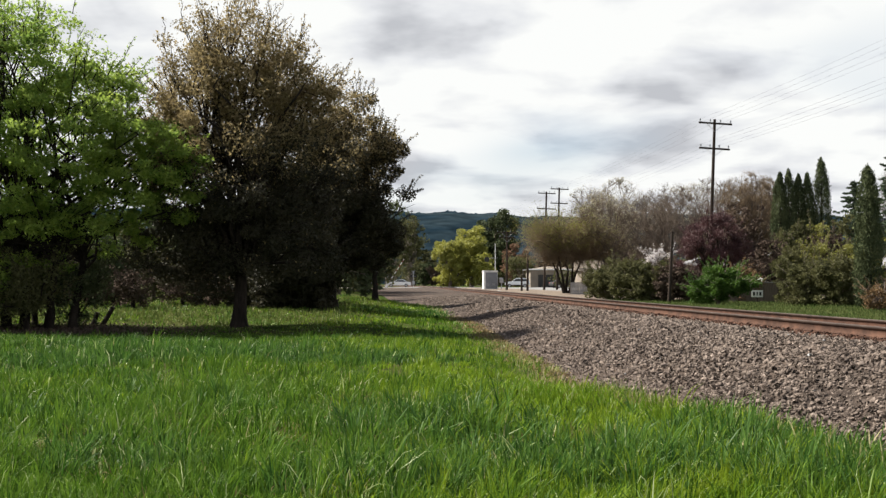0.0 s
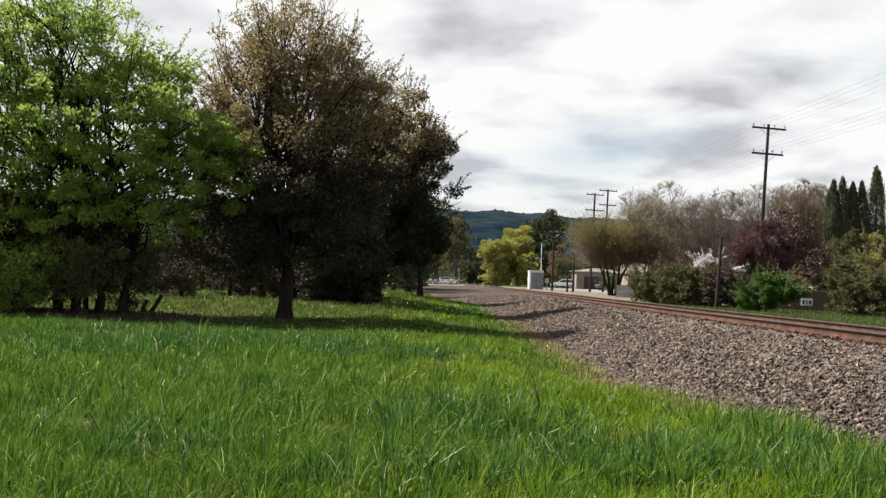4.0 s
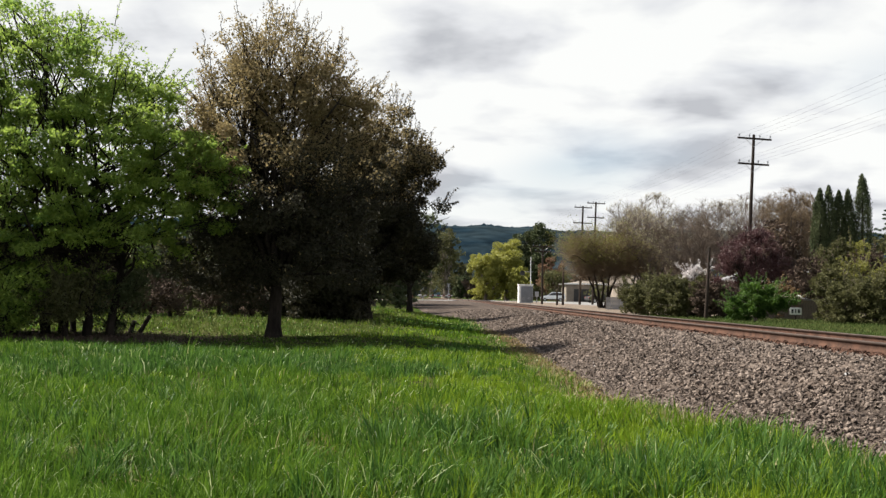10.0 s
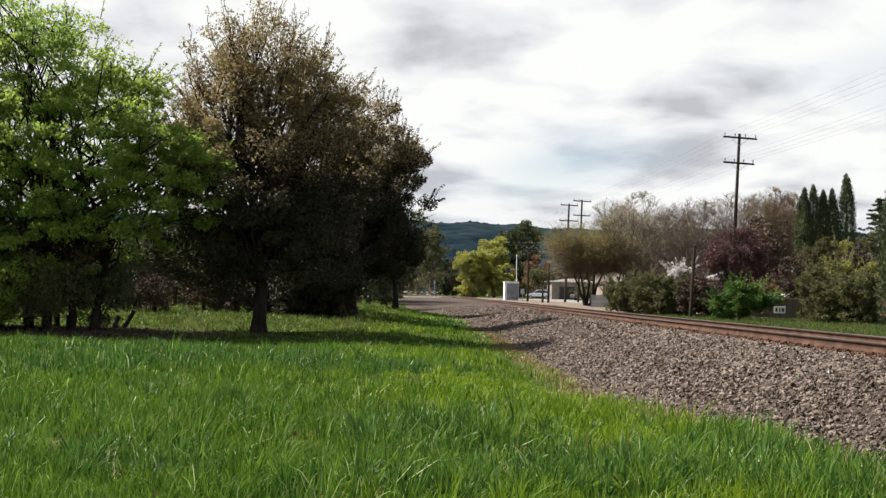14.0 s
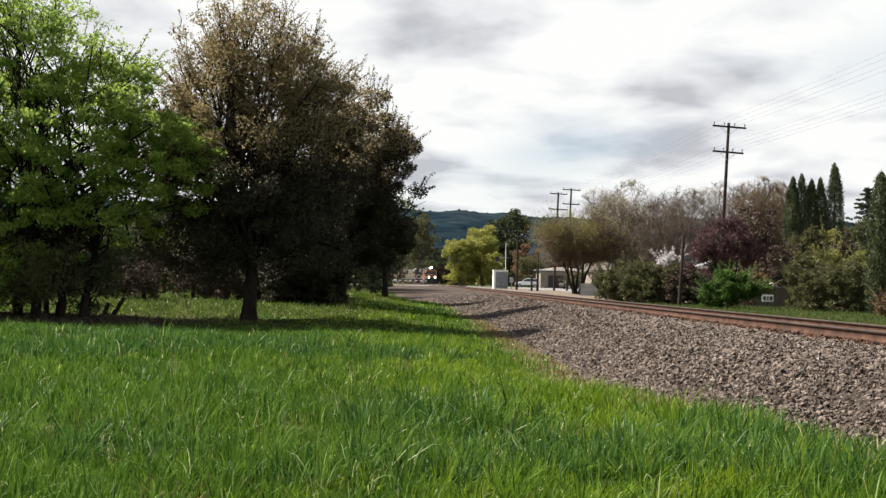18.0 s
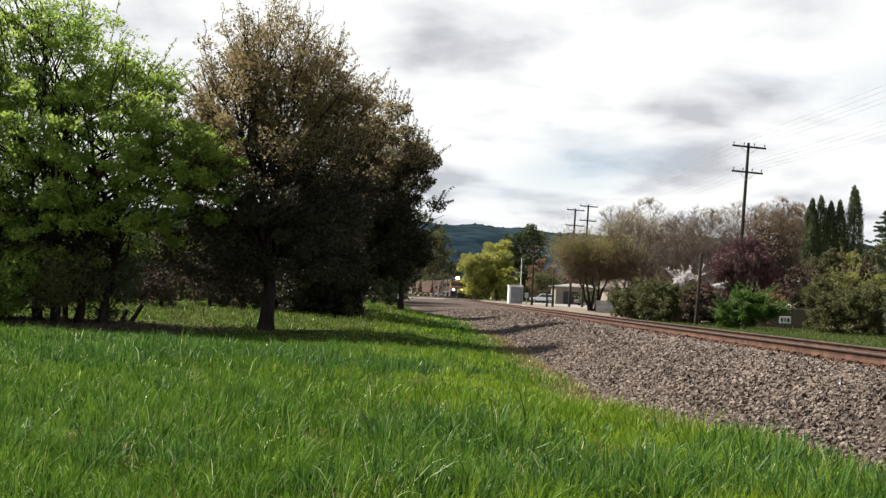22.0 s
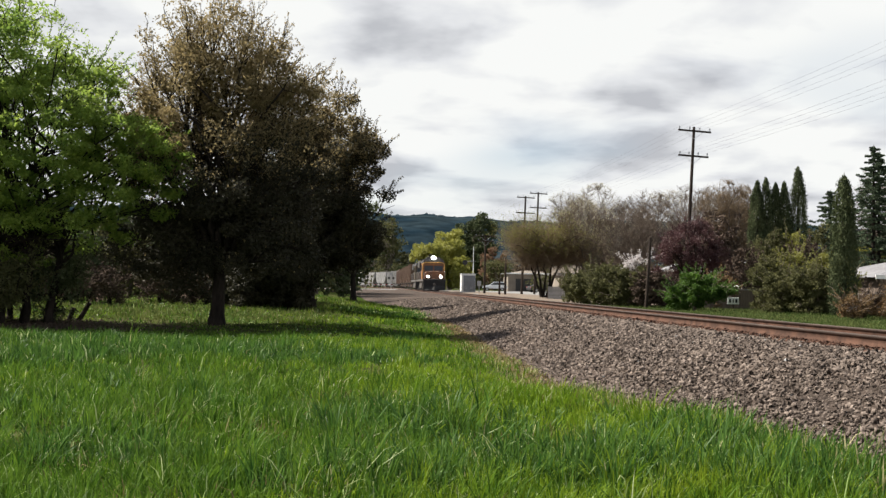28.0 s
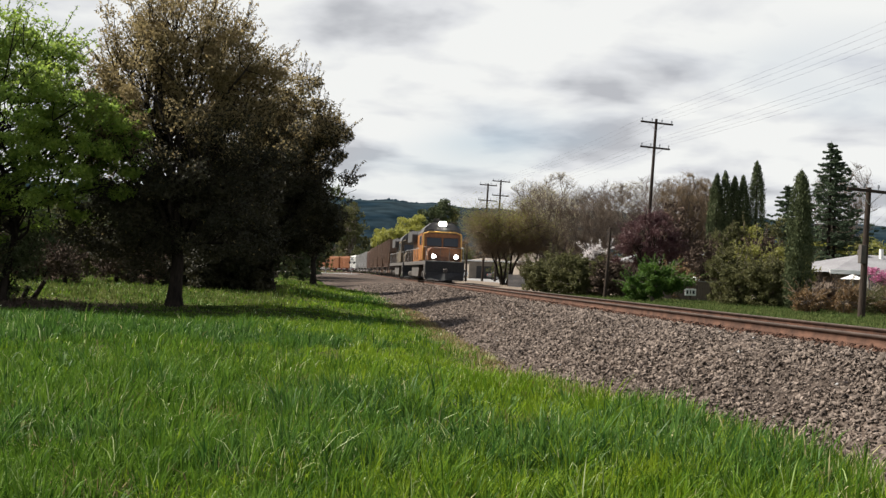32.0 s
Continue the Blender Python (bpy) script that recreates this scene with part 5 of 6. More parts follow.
# ---------------------------------------------------------------- crossing, signal cabin, road
rx = np.linspace(-140, 120, 131)
rw_ = np.array([-4.6, -4.4, -1.5, 1.5, 4.4, 4.6])
RXX, RWW = np.meshgrid(rx, rw_)
RYY = 197 + RWW - 0.02 * RXX
RZZ = np.maximum(ground_z(RXX, RYY) + 0.05, 0.93) + np.where(np.abs(RWW) > 4.5, -0.3, 0.0)
RZZ = np.where(np.abs(RXX - track_x(RYY)) < 3.2, RAIL_TOP - 0.015, RZZ)
i0 = (np.arange(len(rw_) - 1)[:, None] * len(rx) + np.arange(len(rx) - 1)[None]).ravel()
tagged(raw("road", np.stack([RXX, RYY, RZZ], -1).reshape(-1, 3), np.stack([i0, i0 + 1, i0 + len(rx) + 1, i0 + len(rx)], 1), M_ROAD),
       "pale worn asphalt road over the level crossing", "road", kind="structure")


def pad(name, x0, x1, y0, y1, mat, label):
    xs, ys = np.linspace(x0, x1, 26), np.linspace(y0, y1, 26)
    X, Y = np.meshgrid(xs, ys)
    Z = ground_z(X, Y) + 0.03
    i = (np.arange(25)[:, None] * 26 + np.arange(25)[None]).ravel()
    tagged(raw(name, np.stack([X, Y, Z], -1).reshape(-1, 3), np.stack([i, i + 1, i + 27, i + 26], 1), mat), label, "ground", kind="structure")


pad("pavement", 6.2, 34, 112, 190, M_ROAD, "pale gravel and asphalt yard beside the crossing")
pad("bare_ground", 9.2, 30, 62, 112, M_DIRT, "bare dry dirt between the track and the houses")
vy = np.arange(62.0, 196.0, 2.0)
vd = np.linspace(3.3, 10.0, 9)
VD, VY = np.meshgrid(vd, vy)
VX = track_x(VY) + VD
i0 = (np.arange(len(vy) - 1)[:, None] * 9 + np.arange(8)[None]).ravel()
tagged(raw("bare_ground", np.stack([VX, VY, ground_z(VX, VY) + 0.045], -1).reshape(-1, 3), np.stack([i0, i0 + 1, i0 + 10, i0 + 9], 1), M_DIRT), "strip of bare brown dirt along the far side of the track", "ground", kind="structure")
pad("pavement", -40, -12.6, 172, 192, M_DIRT, "bare dirt shoulder of the crossing road")


def signal_cabin():
    x, y = 6.45, 140
    th = thing("signal_cabin", pose(x, y, gz(x, y) + 0.02, 0, 0, 4), "small white metal signal equipment cabin with a shade-grey front", "equipment cabin")
    bm = B()
    box(bm, 0, 0, 1.22, 1.9, 1.8, 2.44, 0.03)
    part("body", bm, M_WHITE, th)
    # grey sheet over most of the white front, painted for its shade
    bm = B()
    box(bm, 0.12, -0.915, 1.2, 1.6, 0.03, 2.2, 0.01)
    part("door", bm, M_GREYPAINT, th, "grey door sheet with the front's shade in its colour")
    bm = B()
    box(bm, 0, 0, 2.50, 2.0, 1.96, 0.12, 0.02)
    part("roof", bm, M_WHITE, th)
    for sx in (-0.42, 0.42):
        bm = B()
        for k in range(5):
            box(bm, sx, -0.94, 0.5 + 0.07 * k, 0.4, 0.02, 0.03)
        part("vent", bm, M_METAL, th)
    bm = B()
    box(bm, 0, 0, -0.02, 2.1, 2.0, 0.16, 0.02)
    part("base", bm, M_METAL, th)
    # mast with its crossbar and round target
    x, y = 7.25, 141.6
    th = thing("signal_mast", pose(x, y, gz(x, y)), "thin white mast with a crossbar and a round dark target", "mast")
    bm = B()
    rod(bm, (0, 0, -0.1), (0, 0, 6.4), 0.065, 0.045, 10)
    part("pole", bm, M_WHITE, th)
    bm = B()
    rod(bm, (-1.2, 0, 4.35), (0.35, 0, 4.35), 0.035, seg=6)
    part("crossbar", bm, M_METAL, th)
    bm = B()
    rod(bm, (-1.15, -0.1, 4.15), (-1.15, 0.02, 4.15), 0.36, seg=18)
    part("target", bm, M_BLACK, th)
    for h in (1.25,):
        xx, yy = 7.95, 138.6
        c = thing("relay_box", pose(xx, yy, gz(xx, yy)), "small grey equipment box on a post", "equipment box")
        bm = B()
        box(bm, 0, 0, h, 0.5, 0.4, 0.7, 0.03)
        part("case", bm, M_METAL, c)
        bm = B()
        rod(bm, (0, 0, -0.1), (0, 0, h - 0.3), 0.06, seg=8)
        part("leg", bm, M_METAL, c)


signal_cabin()


def crossing_signal(x, y, rz, label):
    th = thing("crossing_signal", pose(x, y, gz(x, y), 0, 0, rz), label, "crossing signal", "signals at the level crossing")
    bm = B()
    rod(bm, (0, 0, -0.1), (0, 0, 3.5), 0.07, seg=10)
    part("post", bm, M_METAL, th)
    for a in (45, -45):
        bm = B()
        m = pose(0, -0.1, 3.2, 0, a, 0)
        bmesh.ops.create_cube(bm, size=1.0, matrix=m @ Matrix.Diagonal((1.0, 0.02, 0.16, 1)))
        part("crossbuck", bm, M_GREYPAINT, th)
    for s in (-1, 1):
        bm = B()
        rod(bm, (s * 0.42, -0.08, 2.4), (s * 0.42, -0.02, 2.4), 0.25, seg=16)
        part("lamp", bm, M_BLACK, th)
    bm = B()
    rod(bm, (-0.45, 0, 2.4), (0.45, 0, 2.4), 0.03, seg=6)
    part("lamp_bar", bm, M_METAL, th)
    bm = B()
    box(bm, 0, 0.05, 1.05, 0.55, 0.5, 0.75, 0.05)
    part("gate_machine", bm, M_METAL, th)
    return th


GATE_X, GATE_Y = -10.2, 188.0
near_signal = crossing_signal(GATE_X, GATE_Y, 0, "level crossing signal with crossbuck and grey gate machine")
crossing_signal(-6.0, 207.0, 180, "level crossing signal on the far side of the road")
bm = B()
box(bm, 2.5, 0, 0, 5.4, 0.05, 0.13, 0.01)
box(bm, -0.7, 0, 0, 0.9, 0.3, 0.35, 0.04)
gate = part("gate_arm", bm, M_WHITE, near_signal, "white and red striped gate arm")
gate.matrix_basis = pose(0.2, -0.35, 1.05)
for k in range(5):
    bm = B()
    box(bm, 0.7 + k, 0, 0, 0.45, 0.056, 0.136)
    part("stripe", bm, M_RED, gate)


# ---------------------------------------------------------------- road vehicles
def vehicle(name, x, y, rz, paint, label, kind="sedan"):
    """A car with +x forward."""
    th = thing(name, pose(x, y, max(gz(x, y), 0.93) + 0.05, 0, 0, rz), label, "car", "cars at the crossing")
    if kind == "sedan":
        lower = [(-2.35, 0.35), (-2.4, 0.75), (-2.3, 0.95), (-1.2, 1.0), (1.0, 0.98), (2.1, 0.82), (2.35, 0.6), (2.3, 0.32)]
        upper = [(-1.75, 0.96), (-1.0, 1.40), (0.2, 1.44), (1.15, 0.96)]
        glassp = [(-1.5, 0.99), (-0.95, 1.33), (0.15, 1.37), (0.9, 0.99)]
    else:
        lower = [(-2.35, 0.45), (-2.4, 0.95), (-2.35, 1.10), (1.0, 1.12), (2.15, 1.0), (2.4, 0.8), (2.38, 0.45)]
        upper = [(-2.3, 1.08), (-2.1, 1.72), (0.2, 1.76), (1.1, 1.08)]
        glassp = [(-2.1, 1.15), (-1.98, 1.60), (0.12, 1.66), (0.85, 1.15)]

    def slab(outline, w, taper=1.0):
        bm = B()
        a = [bm.verts.new((px, -w * (taper if pz > 1.2 else 1), pz)) for px, pz in outline]
        b = [bm.verts.new((px, w * (taper if pz > 1.2 else 1), pz)) for px, pz in outline]
        k = len(outline)
        bm.faces.new(a)
        bm.faces.new(b[::-1])
        for i in range(k):
            bm.faces.new((a[i], b[i], b[(i + 1) % k], a[(i + 1) % k]))
        bmesh.ops.recalc_face_normals(bm, faces=bm.faces[:])
        return bm

    bm = slab(lower, 0.90)
    bmesh.ops.bevel(bm, geom=bm.edges[:], offset=0.07, segments=2, affect="EDGES")
    part("body", bm, paint, th)
    bm = slab(upper, 0.80, 0.86)
    bmesh.ops.bevel(bm, geom=bm.edges[:], offset=0.06, segments=2, affect="EDGES")
    part("roof", bm, paint, th)
    bm = slab(glassp, 0.815, 0.875)
    part("side_glass", bm, M_CARGLASS, th)
    for wx in (-1.45, 1.45):
        for s in (-1, 1):
            bm = B()
            rod(bm, (wx, s * 0.70, 0.33), (wx, s * 0.92, 0.33), 0.33, seg=20)
            wh = part("wheel", bm, M_BLACK, th)
            bm = B()
            rod(bm, (wx, s * 0.90, 0.33), (wx, s * 0.935, 0.33), 0.20, seg=14)
            part("rim", bm, M_METAL, wh)
    for s in (-1, 1):
        bm = B()
        box(bm, 2.22, s * 0.62, 0.72 if kind == "sedan" else 0.88, 0.16, 0.34, 0.14, 0.03)
        part("headlamp", bm, M_GLASS, th)
        bm = B()
        box(bm, -2.33, s * 0.66, 0.8, 0.10, 0.26, 0.16, 0.03)
        part("tail_lamp", bm, M_RED, th)
    return th


vehicle("suv", 14.3, 196, 174, M_SILVER, "silver sport utility car waiting at the crossing", "suv")
white_car = vehicle("sedan", -8.5, 195.5, 184, M_CARWHITE, "white sedan driving off from the crossing")
vehicle("sedan", -16.0, 199, 182, M_SILVER, "silver sedan standing behind the crossing gate")
vehicle("sedan", -15.2, 202.5, 3, M_CARRED, "dark red sedan standing behind the crossing gate")
vehicle("sedan", 18.9, 158, 20, M_BLACK, "black car parked by the low building")


# ---------------------------------------------------------------- buildings
def house(name, x, y, rz, w, d, wall_h, roof_h, wallmat, roofmat, label, openings=(), gable=False, eave=0.45, chimney=True):
    """A low house; openings: (centre along the front, width, sill, head, kind)."""
    z = gz(x, y)
    th = thing(name, pose(x, y, z, 0, 0, rz), label, "house")
    fr = -d / 2
    # the front wall in pieces round its openings, the other walls whole
    cuts = sorted(openings)
    xs = -w / 2
    for c, ow, sill, head, kind in cuts:
        bm = B()
        box(bm, (xs + c - ow / 2) / 2, fr + 0.1, wall_h / 2, c - ow / 2 - xs, 0.2, wall_h)
        box(bm, c, fr + 0.1, (head + wall_h) / 2, ow, 0.2, wall_h - head)
        if sill > 0.05:
            box(bm, c, fr + 0.1, sill / 2, ow, 0.2, sill)
        part("wall", bm, wallmat, th)
        xs = c + ow / 2
        bm = B()
        box(bm, c, fr + 0.13, (sill + head) / 2, ow, 0.04, head - sill)
        # open bays get a flat dark sheet for the shade inside
        pane = part("door" if kind == "door" else "window", bm, {"garage": M_WHITE, "open": M_DARK}.get(kind, M_GLASS), th)
        if kind == "open":
            continue
        bm = B()
        for s in (-1, 1):
            box(bm, c + s * ow / 2, fr + 0.06, (sill + head) / 2, 0.09, 0.16, head - sill + 0.1)
            box(bm, c, fr + 0.06, (sill if s < 0 else head), ow + 0.14, 0.17, 0.09)
        part("frame", bm, M_WHITE, pane)
    bm = B()
    box(bm, (xs + w / 2) / 2, fr + 0.1, wall_h / 2, w / 2 - xs, 0.2, wall_h)
    part("wall", bm, wallmat, th)
    bm = B()
    box(bm, 0, -fr - 0.1, wall_h / 2, w, 0.2, wall_h)
    part("wall", bm, wallmat, th)
    for s in (-1, 1):
        bm = B()
        box(bm, s * (w / 2 - 0.1), 0, wall_h / 2, 0.2, d - 0.4, wall_h)
        part("wall", bm, wallmat, th)
    bm = B()
    W_, D_ = w / 2 + eave, d / 2 + eave
    rl = W_ - (0 if gable else D_ * 0.9)
    lo = [bm.verts.new(c) for c in ((-W_, -D_, wall_h), (W_, -D_, wall_h), (W_, D_, wall_h), (-W_, D_, wall_h))]
    hi = [bm.verts.new(c) for c in ((-rl, 0, wall_h + roof_h), (rl, 0, wall_h + roof_h))]
    for f in ((lo[0], lo[1], hi[1], hi[0]), (lo[2], lo[3], hi[0], hi[1]), (lo[1], lo[2], hi[1]), (lo[3], lo[0], hi[0]), (lo[3], lo[2], lo[1], lo[0])):
        bm.faces.new(f)
    roof = part("roof", bm, roofmat, th)
    for s in (-1, 1):
        bm = B()
        box(bm, 0, s * (D_ + 0.02), wall_h + 0.02, 2 * W_ + 0.08, 0.05, 0.24, 0.01)
        part("fascia", bm, M_WHITE, th)
    if chimney:
        bm = B()
        rod(bm, (-w * 0.12, -0.9, wall_h + roof_h * 0.5), (-w * 0.12, -0.9, wall_h + roof_h + 0.35), 0.13, seg=10)
        part("vent_pipe", bm, M_WHITE, roof)
        bm = B()
        box(bm, -w * 0.19, -0.4, wall_h + roof_h + 0.10, 0.5, 0.4, 0.3, 0.03)
        part("turbine_vent", bm, M_UNDER, roof)
    return th


# dark fence colour on these walls stands for the shade under the eaves
house("house", 31.4, 60.5, 4, 13.0, 9.0, 1.9, 1.2, M_FENCE, M_SHINGLE, "low house with shade-darkened walls and a grey shingle hip roof", [(-3.6, 1.8, 0.7, 1.8, "window"), (0.8, 2.4, 0.05, 1.9, "window"), (4.3, 1.4, 0.8, 1.8, "window")])
house("house", 21.9, 206, 2, 9.4, 8.0, 3.6, 0.7, M_STUCCO, M_STUCCO, "low tan building with a pale roof across the yard", [(-0.6, 5.2, 0.1, 2.6, "open")], False, 0.5, False)
house("house", 13.05, 91, 4, 2.0, 3.0, 2.0, 0.9, M_STUCCO, M_STUCCO, "small beige outbuilding with a pale tan roof", [(-0.4, 0.8, 0.05, 1.9, "garage")], True, 0.25, False)
house("house", 24.5, 84.0, -5, 9.0, 8.0, 2.4, 1.5, M_STUCCO, M_SHINGLE, "tan house half hidden behind bare trees", [(-2.0, 1.6, 0.8, 1.9, "window"), (2.0, 1.6, 0.8, 1.9, "window")])


def awning(x, y, w, h, label):
    z = gz(x, y)
    th = thing("patio_umbrella", pose(x, y, z), label, "umbrella")
    bm = B()
    rod(bm, (0, 0, 0), (0, 0, h), 0.03, seg=8)
    part("pole", bm, M_METAL, th)
    bm = B()
    bmesh.ops.create_cone(bm, cap_ends=True, segments=8, radius1=w / 2, radius2=0.03, depth=0.26, matrix=pose(0, 0, h - 0.05))
    part("canopy", bm, M_WHITE, th)


awning(25.4, 53.6, 1.4, 1.75, "white patio umbrella open in the garden")
awning(18.6, 60.0, 1.2, 1.35, "white garden canopy behind the fence")


# ---------------------------------------------------------------- fences and the sign
def board_fence(x0, y0, x1, y1, h, label, gap=0.14, wood=M_FENCE):
    L_ = math.hypot(x1 - x0, y1 - y0)
    th = thing("fence", pose(x0, y0, gz(x0, y0) - 0.05, 0, 0, math.degrees(math.atan2(y1 - y0, x1 - x0))), label, "fence")
    n = int(L_ / gap)
    bm = B()
    box(bm, 0, 0, h / 2, gap - 0.012, 0.02, h)
    first = part("board", bm, wood, th)
    first.location = (gap / 2, 0, 0)
    for k in range(1, n):
        o = new("board", first.data)
        o.parent = th
        o.location = (gap / 2 + k * gap, 0, 0.02 * math.sin(k * 2.3))
    for zz in (0.35, h - 0.25):
        bm = B()
        box(bm, L_ / 2, 0.05, zz, L_, 0.05, 0.09)
        part("fence_rail", bm, M_FENCE, th)
    bm = B()
    box(bm, L_ / 2, 0.0, h + 0.02, L_, 0.10, 0.05)
    part("cap_rail", bm, M_CAR_GREY, th, "pale weathered cap rail")
    for k in range(int(L_ / 2.4) + 1):
        bm = B()
        box(bm, min(L_, k * 2.4), 0.09, h / 2, 0.1, 0.1, h + 0.08)
        part("post", bm, M_FENCE, th)


board_fence(21.9, 48.6, 33.0, 49.6, 1.12, "brown board fence with a pale cap rail by the verge")
board_fence(15.4, 57.6, 18.8, 57.0, 1.15, "low weathered board fence behind the verge")
board_fence(10.0, 80.0, 11.6, 79.8, 1.0, "pale grey board fence in front of the outbuilding", 0.14, M_CAR_GREY)

th = thing("verge_sign", pose(17.25, 56.0, gz(17.25, 56.0) - 0.1, 0, 0, -6), "small white sign board with dark marks on a post", "sign")
bm = B()
box(bm, 0, 0, 0.62, 0.62, 0.03, 0.38, 0.008)
brd = part("board", bm, M_WHITE, th)
for k, (mx, mw) in enumerate(((-0.17, 0.10), (0.0, 0.06), (0.17, 0.11))):
    bm = B()
    box(bm, mx, -0.022, 0.62, mw, 0.012, 0.20)
    part("mark", bm, M_BLACK, brd)
bm = B()
box(bm, 0, 0.04, 0.3, 0.07, 0.05, 0.9)
part("post", bm, M_POLE, th)


# ---------------------------------------------------------------- ballast stones
def stones(rng, X, Y, Z, size):
    """Angular broken stones: flat skewed chips of eight faces, each turned and tipped its own way."""
    n = len(X)
    base = np.array([(1, 0.15, 0), (0.1, 0.8, 0.1), (-0.95, 0, 0), (0, -0.75, 0), (0.25, 0.1, 0.46), (0, 0, -0.4)])
    tri = np.array([(0, 1, 4), (1, 2, 4), (2, 3, 4), (3, 0, 4), (1, 0, 5), (3, 2, 5)])
    v = base[None] * (1 + 0.25 * rng.normal(size=(n, 1, 3))) + 0.22 * rng.normal(size=(n, 6, 3))
    a, b, c = rng.random(n) * 2 * math.pi, rng.normal(size=n) * 0.7, rng.normal(size=n) * 0.7
    x, y, z = v[..., 0], v[..., 1], v[..., 2]
    y, z = y * np.cos(b)[:, None] - z * np.sin(b)[:, None], y * np.sin(b)[:, None] + z * np.cos(b)[:, None]
    x, z = x * np.cos(c)[:, None] + z * np.sin(c)[:, None], -x * np.sin(c)[:, None] + z * np.cos(c)[:, None]
    x, y = x * np.cos(a)[:, None] - y * np.sin(a)[:, None], x * np.sin(a)[:, None] + y * np.cos(a)[:, None]
    P = np.stack([x, y, z], -1) * size[:, None, None] + np.stack([X, Y, Z], -1)[:, None]
    return P.reshape(-1, 3), (np.arange(n)[:, None, None] * 6 + tri[None]).reshape(-1, 3)


srng = np.random.default_rng(17)
SV, SF, sb = [], [], 0
for y0, y1, dens, sz in ((6.5, 14, 760, 0.031), (14, 24, 500, 0.033), (24, 42, 170, 0.038), (42, 76, 46, 0.052)):
    n = int((y1 - y0) * 9.5 * dens)
    Y = srng.uniform(y0, y1, n)
    D = srng.uniform(-6.4, 3.2, n)
    keep = (np.abs(D) > 1.35 + 0.25 * srng.random(n)) & (D > edge_d(Y) + srng.exponential(0.12, n) - 0.12) & ~((np.abs(np.abs(D) - 0.7525) < 0.16)) & (track_x(Y) + D < 0.47 * Y + 0.6) & ((D < 0.6) | (Y < 40))
    D, Y = D[keep], Y[keep]
    X = track_x(Y) + D
    Z = bed_z(D, X, Y) + 0.004 + 0.014 * srng.random(len(X)) 
    V, F = stones(srng, X, Y, Z, sz * (0.5 + 1.0 * srng.random(len(X)) ** 1.8))
    SV.append(V)
    SF.append(F + sb)
    sb += len(V)
tagged(raw("ballast_stones", np.concatenate(SV), np.concatenate(SF), M_STONE), "loose angular grey-brown crushed stones of the railway bed", "stones", kind="stuff")
# stones stained by rust under and beside the rails
n = 26000
Y = 12 + 48 * srng.random(n) ** 1.6
D = srng.uniform(-1.75, 1.6, n)
k = (np.abs(np.abs(D) - 0.7525) > 0.16) & (np.abs(D) < 1.35 + 0.4 * srng.random(n))
D, Y = D[k], Y[k]
X = track_x(Y) + D
V, F = stones(srng, X, Y, bed_z(D, X, Y) + 0.004 + 0.012 * srng.random(len(X)), 0.034 * (0.5 + srng.random(len(X)) ** 1.6))
tagged(raw("rusty_stones", V, F, M_RUSTSTONE), "rust-stained brown ballast stones between and beside the rails", "stones", kind="stuff")
# a few pale stones
n = 70
Y = 8 + 58 * srng.random(n) ** 1.5
D = srng.uniform(-5.4, -1.4, n)
X = track_x(Y) + D
V, F = stones(srng, X, Y, bed_z(D, X, Y) + 0.025, 0.018 + 0.022 * srng.random(n))
tagged(raw("pale_stones", V, F, M_CAR_GREY), "scattered pale whitish stones on the ballast", "stones", kind="stuff")


# ---------------------------------------------------------------- ties
bm = B()
box(bm, 0, 0, 0, 2.6, 0.23, 0.18, 0.012)
tie0 = part("tie", bm, M_TIE, track)
tie0.matrix_basis = pose(float(track_x(2.0)), 2.0, RAIL_TOP - 0.18 - 0.088)
trng = np.random.default_rng(5)
yy = 2.0
for k in range(1, 300):
    yy += 0.52
    o = new("tie", tie0.data)
    o.parent = track
    slope = math.degrees(math.atan2(float(track_x(yy - 1) - track_x(yy + 1)), 2.0))
    o.matrix_basis = pose(float(track_x(yy)) + trng.normal() * 0.03, yy, RAIL_TOP - 0.18 - 0.088 + trng.normal() * 0.004, 0, 0, slope + trng.normal() * 0.6)
V, F, b0 = [], [], 0
cube = np.array([(x, y, z) for x in (-1.3, 1.3) for y in (-0.115, 0.115) for z in (-0.09, 0.09)])
cf = np.array([(0, 1, 3, 2), (4, 6, 7, 5), (0, 4, 5, 1), (2, 3, 7, 6), (0, 2, 6, 4), (1, 5, 7, 3)])
for yy2 in np.arange(yy + 0.52, 330, 0.52):
    V.append(cube + np.array([float(track_x(yy2)), yy2, RAIL_TOP - 0.268]))
    F.append(cf + b0)
    b0 += 8
far_ties = raw("far_ties", np.concatenate(V), np.concatenate(F), M_TIE, track)
far_ties["kind"] = "stuff"
# plates and spikes under the near rails
bm = B()
for k in range(130):
    y2 = 2.0 + 0.52 * k
    for off in (-0.7525, 0.7525):
        box(bm, float(track_x(y2)) + off, y2, RAIL_TOP - 0.178 + 0.006, 0.36, 0.19, 0.016)
tp = part("tie_plates", bm, M_RAIL, track)
tp["kind"] = "stuff"


